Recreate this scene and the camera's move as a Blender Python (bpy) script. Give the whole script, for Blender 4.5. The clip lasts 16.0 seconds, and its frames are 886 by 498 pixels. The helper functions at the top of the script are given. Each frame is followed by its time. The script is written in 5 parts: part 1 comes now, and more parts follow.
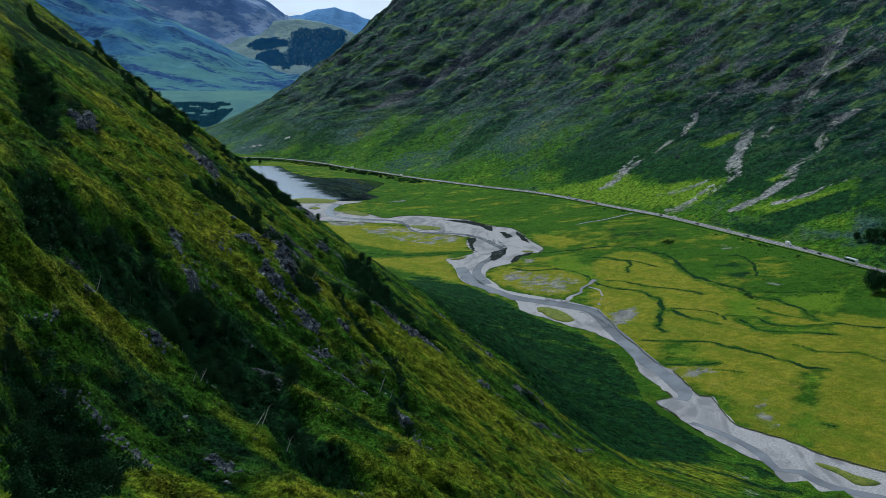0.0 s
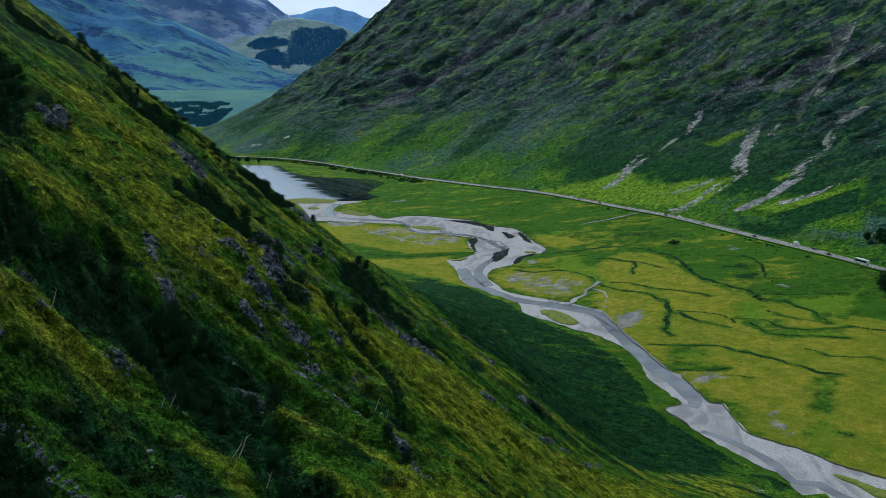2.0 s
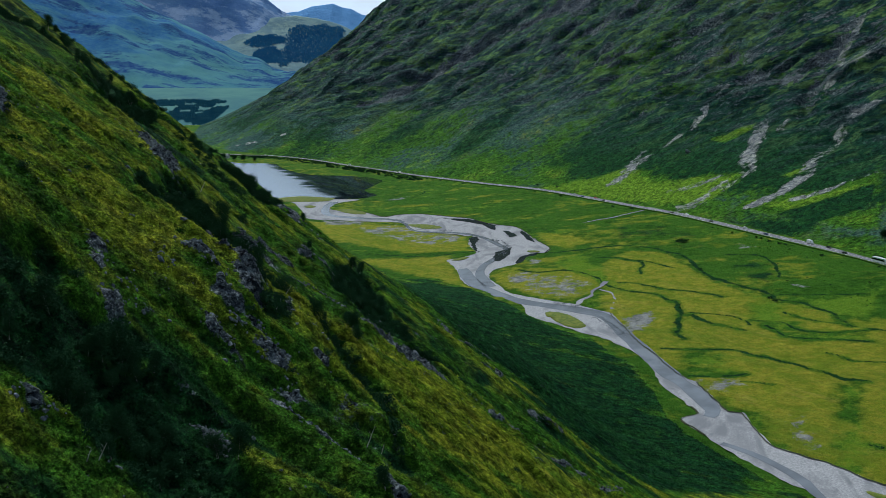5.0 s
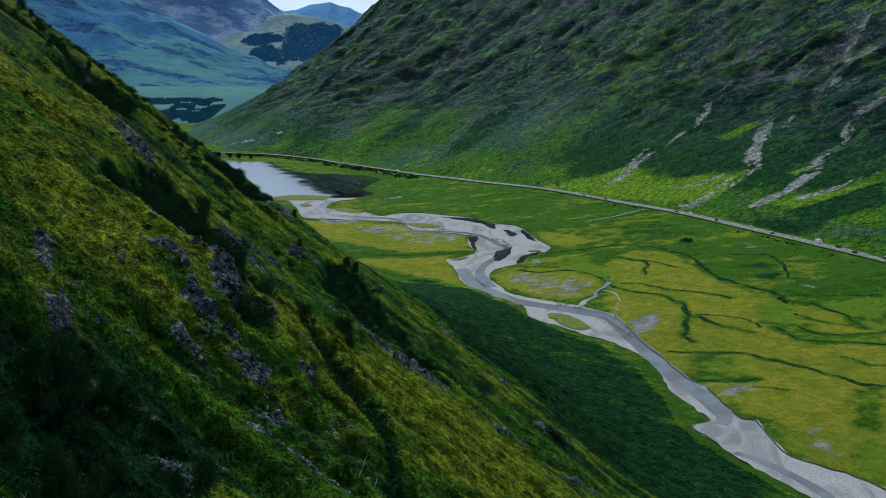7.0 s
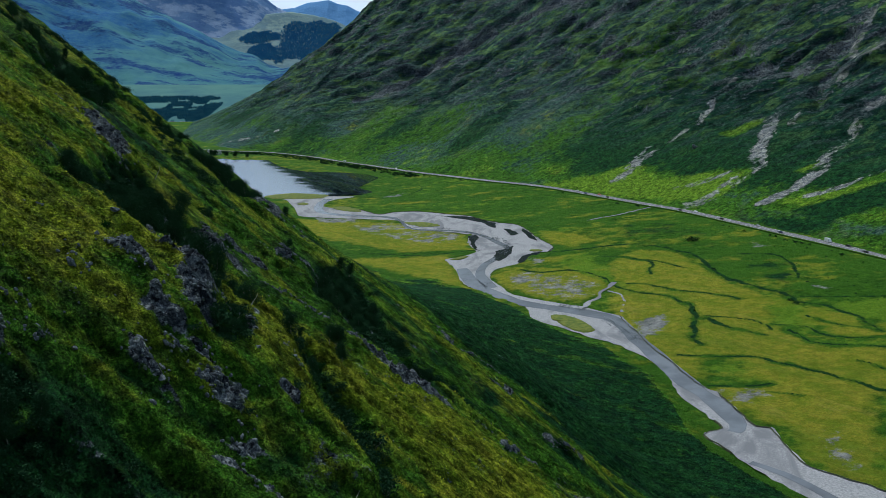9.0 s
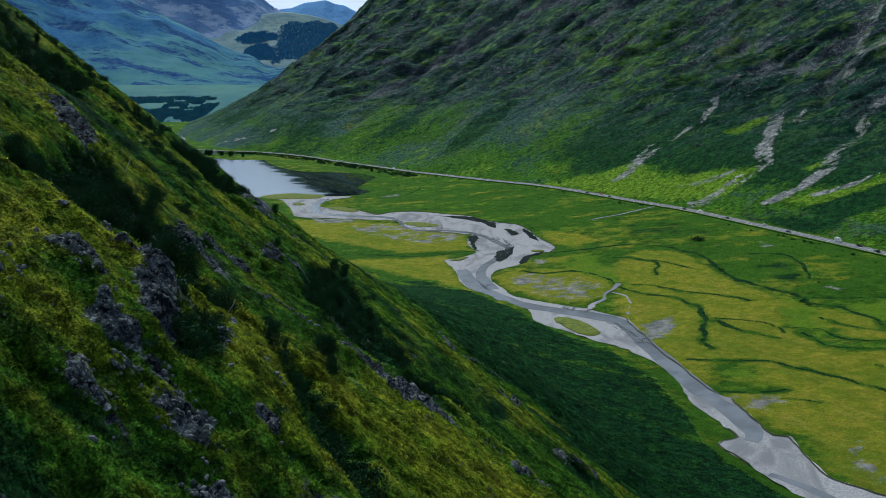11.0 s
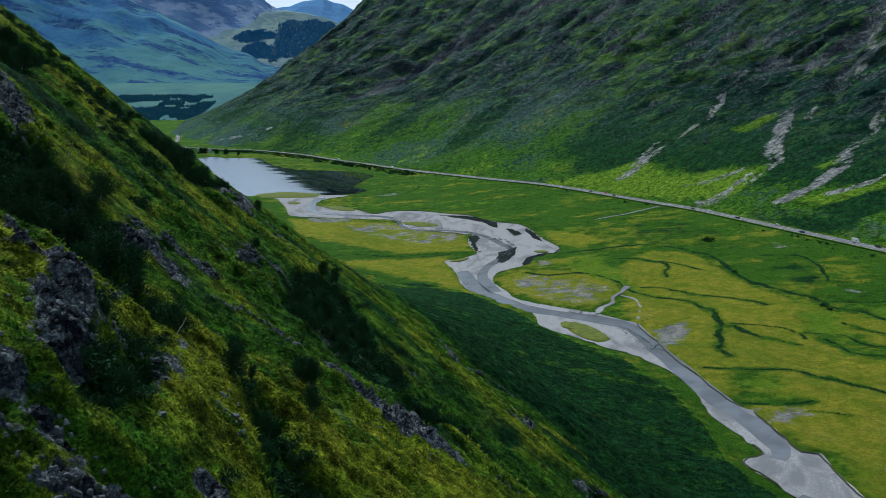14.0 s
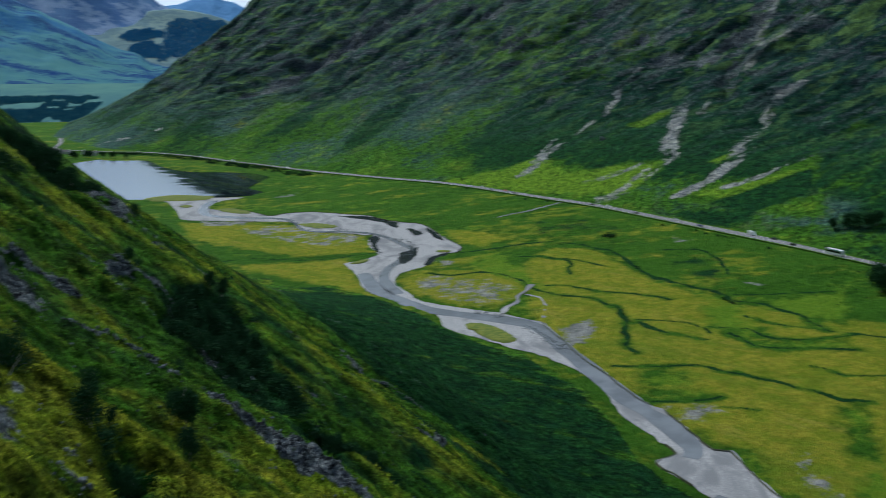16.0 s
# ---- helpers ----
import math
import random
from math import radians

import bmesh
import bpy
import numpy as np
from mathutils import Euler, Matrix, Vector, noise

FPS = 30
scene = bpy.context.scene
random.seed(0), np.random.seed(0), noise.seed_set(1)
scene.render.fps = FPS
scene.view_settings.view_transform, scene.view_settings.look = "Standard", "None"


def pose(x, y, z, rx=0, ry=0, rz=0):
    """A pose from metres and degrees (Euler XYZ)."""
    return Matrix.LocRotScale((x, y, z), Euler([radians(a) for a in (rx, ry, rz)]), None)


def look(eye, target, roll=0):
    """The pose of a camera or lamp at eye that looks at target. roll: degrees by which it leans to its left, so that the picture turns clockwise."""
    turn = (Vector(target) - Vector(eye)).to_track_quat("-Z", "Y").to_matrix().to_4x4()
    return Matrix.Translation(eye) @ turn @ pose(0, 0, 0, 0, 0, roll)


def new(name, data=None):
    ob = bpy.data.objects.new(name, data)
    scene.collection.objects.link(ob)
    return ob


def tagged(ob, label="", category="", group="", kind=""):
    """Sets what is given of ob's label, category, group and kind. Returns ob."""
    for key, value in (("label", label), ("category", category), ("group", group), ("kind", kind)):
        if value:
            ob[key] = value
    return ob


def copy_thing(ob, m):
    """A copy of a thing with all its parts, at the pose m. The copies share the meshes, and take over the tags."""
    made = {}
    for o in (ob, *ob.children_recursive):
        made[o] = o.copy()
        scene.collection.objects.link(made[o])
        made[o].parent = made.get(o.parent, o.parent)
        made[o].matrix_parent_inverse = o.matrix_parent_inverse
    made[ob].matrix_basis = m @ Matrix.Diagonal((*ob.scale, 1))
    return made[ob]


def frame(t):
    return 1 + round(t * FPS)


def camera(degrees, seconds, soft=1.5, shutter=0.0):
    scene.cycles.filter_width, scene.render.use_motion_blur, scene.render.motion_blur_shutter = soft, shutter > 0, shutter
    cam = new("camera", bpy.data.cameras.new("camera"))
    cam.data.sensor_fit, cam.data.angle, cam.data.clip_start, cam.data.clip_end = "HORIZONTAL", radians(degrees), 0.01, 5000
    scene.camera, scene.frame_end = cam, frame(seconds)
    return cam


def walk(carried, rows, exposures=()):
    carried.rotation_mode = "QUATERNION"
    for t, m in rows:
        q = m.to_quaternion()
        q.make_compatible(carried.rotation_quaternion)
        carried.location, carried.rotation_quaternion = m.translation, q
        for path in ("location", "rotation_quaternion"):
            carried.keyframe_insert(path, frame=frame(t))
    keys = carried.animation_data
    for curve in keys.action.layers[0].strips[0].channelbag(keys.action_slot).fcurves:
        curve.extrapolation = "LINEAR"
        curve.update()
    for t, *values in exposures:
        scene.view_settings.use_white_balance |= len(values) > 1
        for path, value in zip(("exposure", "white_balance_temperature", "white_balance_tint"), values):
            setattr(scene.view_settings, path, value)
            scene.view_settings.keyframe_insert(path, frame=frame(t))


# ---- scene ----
cam = camera(49.6, 16.0, soft=0.6, shutter=0.5)
EXPOSURES = [(0.0, 0.27, 5830, 8), (16.0, 0.27, 5830, 8)]
PATH = [
    (0, (0.691, -0.551, 174.899), (0.737, 1.409, 174.506), 0.2),
    (0.5, (0.822, 3.323, 174.573), (0.867, 5.284, 174.18), 0.2),
    (1, (0.966, 7.236, 174.11), (1.01, 9.197, 173.716), 0.1),
    (1.5, (1.015, 11.187, 173.533), (1.059, 13.148, 173.139), 0.1),
    (2, (1.075, 15.262, 172.895), (1.119, 17.222, 172.501), 0.1),
    (2.5, (1.05, 19.469, 172.212), (1.095, 21.429, 171.817), 0.0),
    (3, (1.065, 23.821, 171.468), (1.11, 25.782, 171.073), 0.0),
    (3.5, (1.015, 28.259, 170.693), (1.06, 30.219, 170.298), -0.0),
    (4, (0.924, 32.826, 170.051), (0.969, 34.785, 169.654), 0.0),
    (6.5, (0.498, 56.199, 165.035), (0.548, 58.158, 164.638), -0.1),
    (7, (0.437, 60.748, 164.305), (0.488, 62.707, 163.907), -0.0),
    (7.5, (0.359, 65.245, 163.442), (0.411, 67.205, 163.043), 0.0),
    (8, (0.334, 69.752, 162.553), (0.386, 71.711, 162.155), 0.0),
    (8.5, (0.278, 74.132, 161.689), (0.331, 76.092, 161.29), 0.0),
    (9, (0.236, 78.527, 160.919), (0.29, 80.486, 160.519), 0.0),
    (11.5, (-0.32, 101.906, 156.029), (-0.261, 103.865, 155.631), -0.1),
    (12, (-0.396, 106.508, 155.242), (-0.337, 108.467, 154.843), -0.0),
    (12.5, (-0.496, 111.025, 154.371), (-0.436, 112.984, 153.973), 0.0),
    (13, (-0.49, 115.564, 153.479), (-0.43, 117.523, 153.081), -0.0),
    (13.5, (-0.57, 120.029, 152.605), (-0.509, 121.988, 152.207), 0.0),
    (14, (-0.604, 124.619, 151.692), (-0.542, 126.578, 151.294), 0.0),
    (14.5, (-0.679, 129.063, 150.776), (-0.616, 131.022, 150.378), 0.0),
    (15, (-0.572, 133.372, 149.968), (-0.51, 135.331, 149.571), -0.0),
    (15.5, (-0.442, 137.329, 149.432), (-0.35, 139.286, 149.034), 0.1),
    (16, (-0.12, 141.224, 149.182), (0.15, 143.165, 148.783), -0.1),
]
walk(cam, [(t, look(eye, target, roll)) for t, eye, target, roll in PATH], EXPOSURES)

# ---------------------------------------------------------------- daylight
world = bpy.data.worlds.new("sky")
scene.world = world
world.use_nodes = True
wn = world.node_tree
sky = wn.nodes.new("ShaderNodeTexSky")
sky.sky_type, sky.sun_disc = "NISHITA", False
SUN_EL, SUN_AZ = 48.0, 337.0
sky.sun_elevation, sky.sun_rotation = radians(SUN_EL), radians(SUN_AZ)
sky.air_density, sky.dust_density = 1.0, 2.0
back = wn.nodes["Background"]
# broken high cloud over the blue
spot = wn.nodes.new("ShaderNodeTexCoord").outputs["Generated"]
stretch = wn.nodes.new("ShaderNodeMapping")
stretch.inputs["Scale"].default_value = (1, 1, 3.5)
wn.links.new(spot, stretch.inputs["Vector"])
puff = wn.nodes.new("ShaderNodeTexNoise")
puff.inputs["Scale"].default_value, puff.inputs["Detail"].default_value, puff.inputs["Roughness"].default_value = 4.5, 7, 0.6
wn.links.new(stretch.outputs["Vector"], puff.inputs["Vector"])
cover = wn.nodes.new("ShaderNodeMapRange")
cover.inputs["From Min"].default_value, cover.inputs["From Max"].default_value = 0.36, 0.56
cover.inputs["To Min"].default_value, cover.inputs["To Max"].default_value = 0.35, 0.95
wn.links.new(puff.outputs["Fac"], cover.inputs["Value"])
blend = wn.nodes.new("ShaderNodeMix")
blend.data_type = "RGBA"
wn.links.new(cover.outputs["Result"], blend.inputs["Factor"])
wn.links.new(sky.outputs["Color"], blend.inputs[6])
# cloud is brightest low down, where it is seen from the side
split = wn.nodes.new("ShaderNodeSeparateXYZ")
wn.links.new(spot, split.inputs["Vector"])
low = wn.nodes.new("ShaderNodeMapRange")
low.inputs["From Min"].default_value, low.inputs["From Max"].default_value = 0.02, 0.5
wn.links.new(split.outputs["Z"], low.inputs["Value"])
tone = wn.nodes.new("ShaderNodeMix")
tone.data_type = "RGBA"
wn.links.new(low.outputs["Result"], tone.inputs["Factor"])
tone.inputs[6].default_value, tone.inputs[7].default_value = (11.5, 13.4, 15.2, 1), (4.2, 5.2, 6.4, 1)
# and it glows round the veiled sun
toward = wn.nodes.new("ShaderNodeVectorMath")
toward.operation = "DOT_PRODUCT"
wn.links.new(spot, toward.inputs[0])
toward.inputs[1].default_value = (math.sin(radians(SUN_AZ)) * math.cos(radians(SUN_EL)), math.cos(radians(SUN_AZ)) * math.cos(radians(SUN_EL)), math.sin(radians(SUN_EL)))
glow = wn.nodes.new("ShaderNodeMapRange")
for key, val in (("From Min", 0.70), ("From Max", 0.97), ("To Min", 1.0), ("To Max", 3.2)):
    glow.inputs[key].default_value = val
wn.links.new(toward.outputs["Value"], glow.inputs["Value"])
lit = wn.nodes.new("ShaderNodeVectorMath")
lit.operation = "SCALE"
wn.links.new(tone.outputs[2], lit.inputs[0])
wn.links.new(glow.outputs["Result"], lit.inputs["Scale"])
wn.links.new(lit.outputs["Vector"], blend.inputs[7])
wn.links.new(blend.outputs[2], back.inputs["Color"])
back.inputs["Strength"].default_value = 0.055
sun = new("sun", bpy.data.lights.new("sun", "SUN"))
sun.data.energy, sun.data.angle, sun.data.color = 3.3, radians(3), (1.0, 0.96, 0.88)
sun.rotation_euler = Euler((radians(90 - SUN_EL), 0, radians(180 - SUN_AZ)))


# ---------------------------------------------------------------- materials
def material(name):
    m = bpy.data.materials.new(name)
    m.use_nodes = True
    m.node_tree.nodes["Principled BSDF"].inputs["Roughness"].default_value = 0.9
    m.node_tree.nodes["Principled BSDF"].inputs["Specular IOR Level"].default_value = 0.02
    return m, m.node_tree, m.node_tree.nodes["Principled BSDF"]


class Nodes:
    """Short hand for wiring a node tree."""

    def __init__(self, tree):
        self.tree = tree
        self.place = tree.nodes.new("ShaderNodeNewGeometry").outputs["Position"]

    def put(self, socket, value):
        if hasattr(value, "is_output"):
            self.tree.links.new(value, socket)
        elif isinstance(value, tuple) and len(value) == 3 and socket.type == "RGBA":
            socket.default_value = (*value, 1)
        else:
            socket.default_value = value

    def noise(self, scale, detail=4, rough=0.55, vector=None, stretch=None, distort=0.0, along=None):
        n = self.tree.nodes.new("ShaderNodeTexNoise")
        v = self.place if vector is None else vector
        if along:
            # drawn out along an axis turned by these angles
            mp = self.tree.nodes.new("ShaderNodeMapping")
            mp.vector_type = "TEXTURE"
            mp.inputs["Scale"].default_value = along[:3]
            mp.inputs["Rotation"].default_value = [radians(a) for a in along[3:]]
            self.put(mp.inputs["Vector"], v)
            v = mp.outputs["Vector"]
        if stretch:
            mp = self.tree.nodes.new("ShaderNodeMapping")
            mp.inputs["Rotation"].default_value = [radians(a) for a in stretch[3:]] or (0, 0, 0)
            mp.inputs["Scale"].default_value = stretch[:3]
            self.put(mp.inputs["Vector"], v)
            v = mp.outputs["Vector"]
        self.put(n.inputs["Vector"], v)
        n.inputs["Scale"].default_value, n.inputs["Detail"].default_value = scale, detail
        n.inputs["Roughness"].default_value, n.inputs["Distortion"].default_value = rough, distort
        return n.outputs["Fac"]

    def ramp(self, value, lo, hi, a=0.0, b=1.0):
        n = self.tree.nodes.new("ShaderNodeMapRange")
        n.interpolation_type = "SMOOTHSTEP"
        for k, v in zip(("Value", "From Min", "From Max", "To Min", "To Max"), (value, lo, hi, a, b)):
            self.put(n.inputs[k], v)
        return n.outputs["Result"]

    def mix(self, fac, a, b, how="MIX"):
        n = self.tree.nodes.new("ShaderNodeMix")
        n.data_type, n.blend_type = "RGBA", how
        self.put(n.inputs["Factor"], fac)
        self.put(n.inputs[6], a)
        self.put(n.inputs[7], b)
        return n.outputs[2]

    def math(self, how, a, b=0.5):
        n = self.tree.nodes.new("ShaderNodeMath")
        n.operation = how
        n.use_clamp = how in ("MULTIPLY", "ADD")
        self.put(n.inputs[0], a)
        self.put(n.inputs[1], b)
        return n.outputs[0]

    def attr(self, name):
        n = self.tree.nodes.new("ShaderNodeAttribute")
        n.attribute_name = name
        return n.outputs["Fac"]

    def bump(self, height, strength, distance, normal=None):
        n = self.tree.nodes.new("ShaderNodeBump")
        n.inputs["Strength"].default_value, n.inputs["Distance"].default_value = strength, distance
        self.put(n.inputs["Height"], height)
        if normal is not None:
            self.put(n.inputs["Normal"], normal)
        return n.outputs["Normal"]


def plain_material(name, a, b, scale, rough=0.85, metal=0.0, bump=0.0, spec=0.08):
    """Two tones mixed by noise, with fine relief."""
    m, tree, out = material(name)
    n = Nodes(tree)
    f = n.ramp(n.noise(scale, 5, 0.65), 0.35, 0.65)
    n.put(out.inputs["Base Color"], n.mix(f, a, b))
    out.inputs["Roughness"].default_value, out.inputs["Metallic"].default_value = rough, metal
    out.inputs["Specular IOR Level"].default_value = spec
    if bump:
        n.put(out.inputs["Normal"], n.bump(n.noise(scale * 4, 5, 0.7), 0.6, bump))
    return m


def ground_material(name="moorland", thin=False):
    """Grass, bracken, dry grass, bare rock and gravel, laid out by the ground's own masks."""
    m, tree, out = material(name)
    n = Nodes(tree)
    broad, mid, fine = n.noise(0.02, 6, 0.65), n.noise(0.12, 7, 0.7), n.noise(1.0, 6, 0.75)
    grass = n.mix(n.ramp(mid, 0.35, 0.65), (0.019, 0.062, 0.006), (0.048, 0.124, 0.010))
    grass = n.mix(n.ramp(broad, 0.40, 0.62), grass, n.mix(n.ramp(fine, 0.3, 0.7), (0.020, 0.076, 0.007), (0.060, 0.138, 0.012)))
    dry = n.mix(n.ramp(mid, 0.35, 0.65), (0.135, 0.178, 0.012), (0.245, 0.232, 0.024))
    dry = n.mix(n.ramp(fine, 0.45, 0.72, 0.0, 0.65), dry, (0.080, 0.130, 0.008))
    hay = n.mix(n.ramp(mid, 0.35, 0.65), (0.104, 0.156, 0.009), (0.200, 0.212, 0.017))
    hay = n.mix(n.ramp(fine, 0.45, 0.72, 0.0, 0.65), hay, (0.045, 0.105, 0.006))
    swathe = n.noise(0.05, 7, 0.65, along=(5, 1, 1, 0, 0, -52))
    level = n.ramp(n.attr("flat"), 0.0, 1.0)
    dry = n.mix(n.math("MULTIPLY", level, n.ramp(swathe, 0.46, 0.64, 0.0, 0.6)), dry, (0.092, 0.150, 0.012))
    dry = n.mix(n.math("MULTIPLY", level, n.ramp(n.noise(0.10, 6, 0.7, along=(4, 1, 1, 0, 0, -60)), 0.55, 0.70, 0.0, 0.6)), dry, (0.250, 0.225, 0.040))
    dry = n.mix(level, hay, dry)
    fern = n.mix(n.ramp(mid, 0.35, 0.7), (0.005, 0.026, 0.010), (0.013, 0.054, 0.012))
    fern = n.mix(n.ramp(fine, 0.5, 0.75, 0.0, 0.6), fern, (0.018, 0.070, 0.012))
    # fern on the far mountain, blued to paint in distance haze
    hazed_fern = n.mix(n.ramp(mid, 0.35, 0.7), (0.006, 0.028, 0.026), (0.014, 0.054, 0.044))
    fern = n.mix(n.attr("slope"), fern, hazed_fern)
    rock = n.mix(n.ramp(n.noise(0.5, 7, 0.75), 0.36, 0.64), (0.028, 0.036, 0.043), (0.150, 0.170, 0.178))
    rock = n.mix(n.ramp(n.noise(1.3, 7, 0.8), 0.52, 0.62, 0.0, 0.85), rock, (0.26, 0.285, 0.295))
    gravel = n.mix(n.ramp(mid, 0.35, 0.65), n.mix(n.ramp(fine, 0.38, 0.65), (0.075, 0.079, 0.078), (0.20, 0.207, 0.195)), (0.28, 0.285, 0.268))
    # heath tones, with some blue haze painted in
    heath = n.mix(n.ramp(n.noise(0.3, 7, 0.75), 0.36, 0.64), (0.009, 0.037, 0.036), (0.059, 0.108, 0.084))
    edge = n.math("SUBTRACT", n.noise(0.09, 10, 0.74), 0.5)
    speck = n.math("SUBTRACT", n.noise(0.16, 9, 0.78), 0.5)

    def masked(name, lo=0.40, hi=0.60, spread=1.5, by=edge):
        a = n.tree.nodes.new("ShaderNodeMath")
        a.operation = "MULTIPLY_ADD"
        n.put(a.inputs[0], by)
        a.inputs[1].default_value = spread
        n.put(a.inputs[2], n.attr(name))
        return n.ramp(a.outputs[0], lo, hi)

    col = n.mix(masked("heath", 0.35, 0.65), grass, heath)
    green = n.mix(n.ramp(fine, 0.35, 0.7), (0.068, 0.150, 0.010), (0.132, 0.208, 0.016))
    col = n.mix(masked("lush", 0.34, 0.66, 1.9), col, green)
    col = n.mix(masked("dry", 0.26, 0.74, 1.7), col, dry)
    col = n.mix(masked("fern", 0.32, 0.66), col, fern)
    col = n.mix(masked("gravel", 0.38, 0.60, 2.0, speck), col, gravel)
    bare = masked("rock", 0.42, 0.58, 2.3, speck)
    # bedding: rock and heather in lines along the strike of the far mountain
    strike = n.noise(0.05, 9, 0.74, along=(5, 1, 1, 0, 0, -17))
    lines = n.math("MULTIPLY", n.attr("slope"), n.ramp(strike, 0.51, 0.57, 0.0, 0.9))
    col = n.mix(lines, col, n.mix(n.ramp(n.noise(0.35, 6, 0.75), 0.4, 0.62), (0.010, 0.022, 0.026), (0.125, 0.140, 0.145)))
    tops = n.math("MULTIPLY", n.attr("slope"), n.ramp(strike, 0.49, 0.41, 0.0, 0.85))
    col = n.mix(tops, col, (0.098, 0.170, 0.050))
    chips = n.math("MULTIPLY", n.attr("slope"), n.ramp(n.noise(0.24, 6, 0.8), 0.63, 0.68, 0.0, 0.9))
    col = n.mix(n.math("MULTIPLY", chips, n.ramp(n.noise(0.013, 4, 0.6), 0.42, 0.6)), col, (0.21, 0.22, 0.24))
    crack = n.ramp(n.noise(0.9, 6, 0.7, stretch=(1.0, 0.35, 1.6, 0, 0, 20)), 0.40, 0.50)
    rock = n.mix(crack, (0.010, 0.012, 0.016), rock)
    col = n.mix(bare, col, rock)
    # tufts and clumps at the scale of a few metres
    clump = n.ramp(n.noise(0.26, 8, 0.82), 0.40, 0.60)
    level = n.ramp(n.attr("flat"), 0.0, 1.0, 1.0, 0.26)
    level = n.math("MULTIPLY", level, n.ramp(n.attr("slope"), 0.0, 1.0, 1.0, 0.55))
    patch = n.mix(n.ramp(n.noise(0.05, 7, 0.68, along=(2, 1, 1, 0, 0, -17)), 0.40, 0.60), (0.52, 0.58, 0.70), (1.5, 1.48, 1.40))
    col = n.mix(n.attr("slope"), col, patch, "MULTIPLY")
    col = n.mix(level, col, n.mix(clump, (0.42, 0.46, 0.58), (1.62, 1.60, 1.60)), "MULTIPLY")
    col = n.mix(level, col, n.mix(n.ramp(n.noise(0.95, 6, 0.8), 0.41, 0.59), (0.58, 0.60, 0.66), (1.40, 1.38, 1.32)), "MULTIPLY")
    col = n.mix(level, col, n.mix(n.ramp(n.noise(3.6, 4, 0.8), 0.41, 0.59), (0.52, 0.55, 0.60), (1.55, 1.52, 1.40)), "MULTIPLY")
    n.put(out.inputs["Base Color"], col)
    if thin:
        # blades let part of the light through
        leaf = tree.nodes.new("ShaderNodeBsdfTranslucent")
        n.put(leaf.inputs["Color"], col)
        both = tree.nodes.new("ShaderNodeMixShader")
        both.inputs[0].default_value = 0.5
        tree.links.new(out.outputs[0], both.inputs[1])
        tree.links.new(leaf.outputs[0], both.inputs[2])
        tree.links.new(both.outputs[0], tree.nodes["Material Output"].inputs["Surface"])
        return m
    rough = n.bump(n.noise(0.06, 8, 0.7), 1.0, 5.0)
    rough = n.bump(n.noise(0.3, 8, 0.8), 1.0, 2.0, rough)
    rough = n.bump(n.math("MULTIPLY", n.attr("slope"), strike), 1.0, 14.0, rough)
    n.put(out.inputs["Normal"], n.bump(n.noise(2.2, 6, 0.75), 0.9, 0.28, rough))
    return m


MOOR = ground_material()
TUFT = ground_material("tufts", True)


# ---------------------------------------------------------------- terrain shape
def lattice(ix, iy, seed):
    h = (ix.astype(np.int64) * 374761393 + iy.astype(np.int64) * 668265263 + seed * 974711) & 0xFFFFFFFF
    h = ((h ^ (h >> 13)) * 1274126177) & 0xFFFFFFFF
    h = h ^ (h >> 16)
    return (h & 0xFFFFFF) / float(0xFFFFFF)


def vnoise(x, y, seed=0):
    """Smooth value noise, -1 to 1."""
    x, y = np.asarray(x, float), np.asarray(y, float)
    fx, fy = np.floor(x), np.floor(y)
    u, v = x - fx, y - fy
    u, v = u * u * u * (u * (u * 6 - 15) + 10), v * v * v * (v * (v * 6 - 15) + 10)
    a, b = lattice(fx, fy, seed), lattice(fx + 1, fy, seed)
    c, d = lattice(fx, fy + 1, seed), lattice(fx + 1, fy + 1, seed)
    return 2 * ((a * (1 - u) + b * u) * (1 - v) + (c * (1 - u) + d * u) * v) - 1


def fbm(x, y, octaves=4, seed=0, gain=0.5):
    total, amp = 0, 1.0
    for k in range(octaves):
        total = total + amp * vnoise(x * 2 ** k + 17.3 * k, y * 2 ** k - 9.1 * k, seed + 31 * k)
        amp *= gain
    return total


def ridged(x, y, octaves=4, seed=0):
    total, amp = 0, 1.0
    for k in range(octaves):
        total = total + amp * (1 - 2 * np.abs(vnoise(x * 2 ** k, y * 2 ** k, seed + 13 * k)))
        amp *= 0.5
    return total


def step(a, b, x):
    u = np.clip((x - a) / (b - a), 0, 1)
    return u * u * (3 - 2 * u)


def smax(a, b, k):
    h = np.clip(0.5 + 0.5 * (a - b) / k, 0, 1)
    return b + (a - b) * h + k * h * (1 - h)


def line(text):
    return np.array([[float(v) for v in p.split(",")] for p in text.split()])


def dense(pts, gap, closed=False):
    """A polyline rounded through its corners, with points about a gap apart."""
    p = np.asarray(pts, float)
    n = len(p)
    out = []
    for i in range(n if closed else n - 1):
        a, b, c, d = (p[(i + k) % n] if closed else p[min(max(i + k, 0), n - 1)] for k in (-1, 0, 1, 2))
        m = max(2, int(np.linalg.norm(c - b) / gap))
        for t in np.arange(m) / m:
            out.append(0.5 * (2 * b + (c - a) * t + (2 * a - 5 * b + 4 * c - d) * t * t + (3 * b - a - 3 * c + d) * t ** 3))
    if not closed:
        out.append(p[-1])
    return np.array(out)


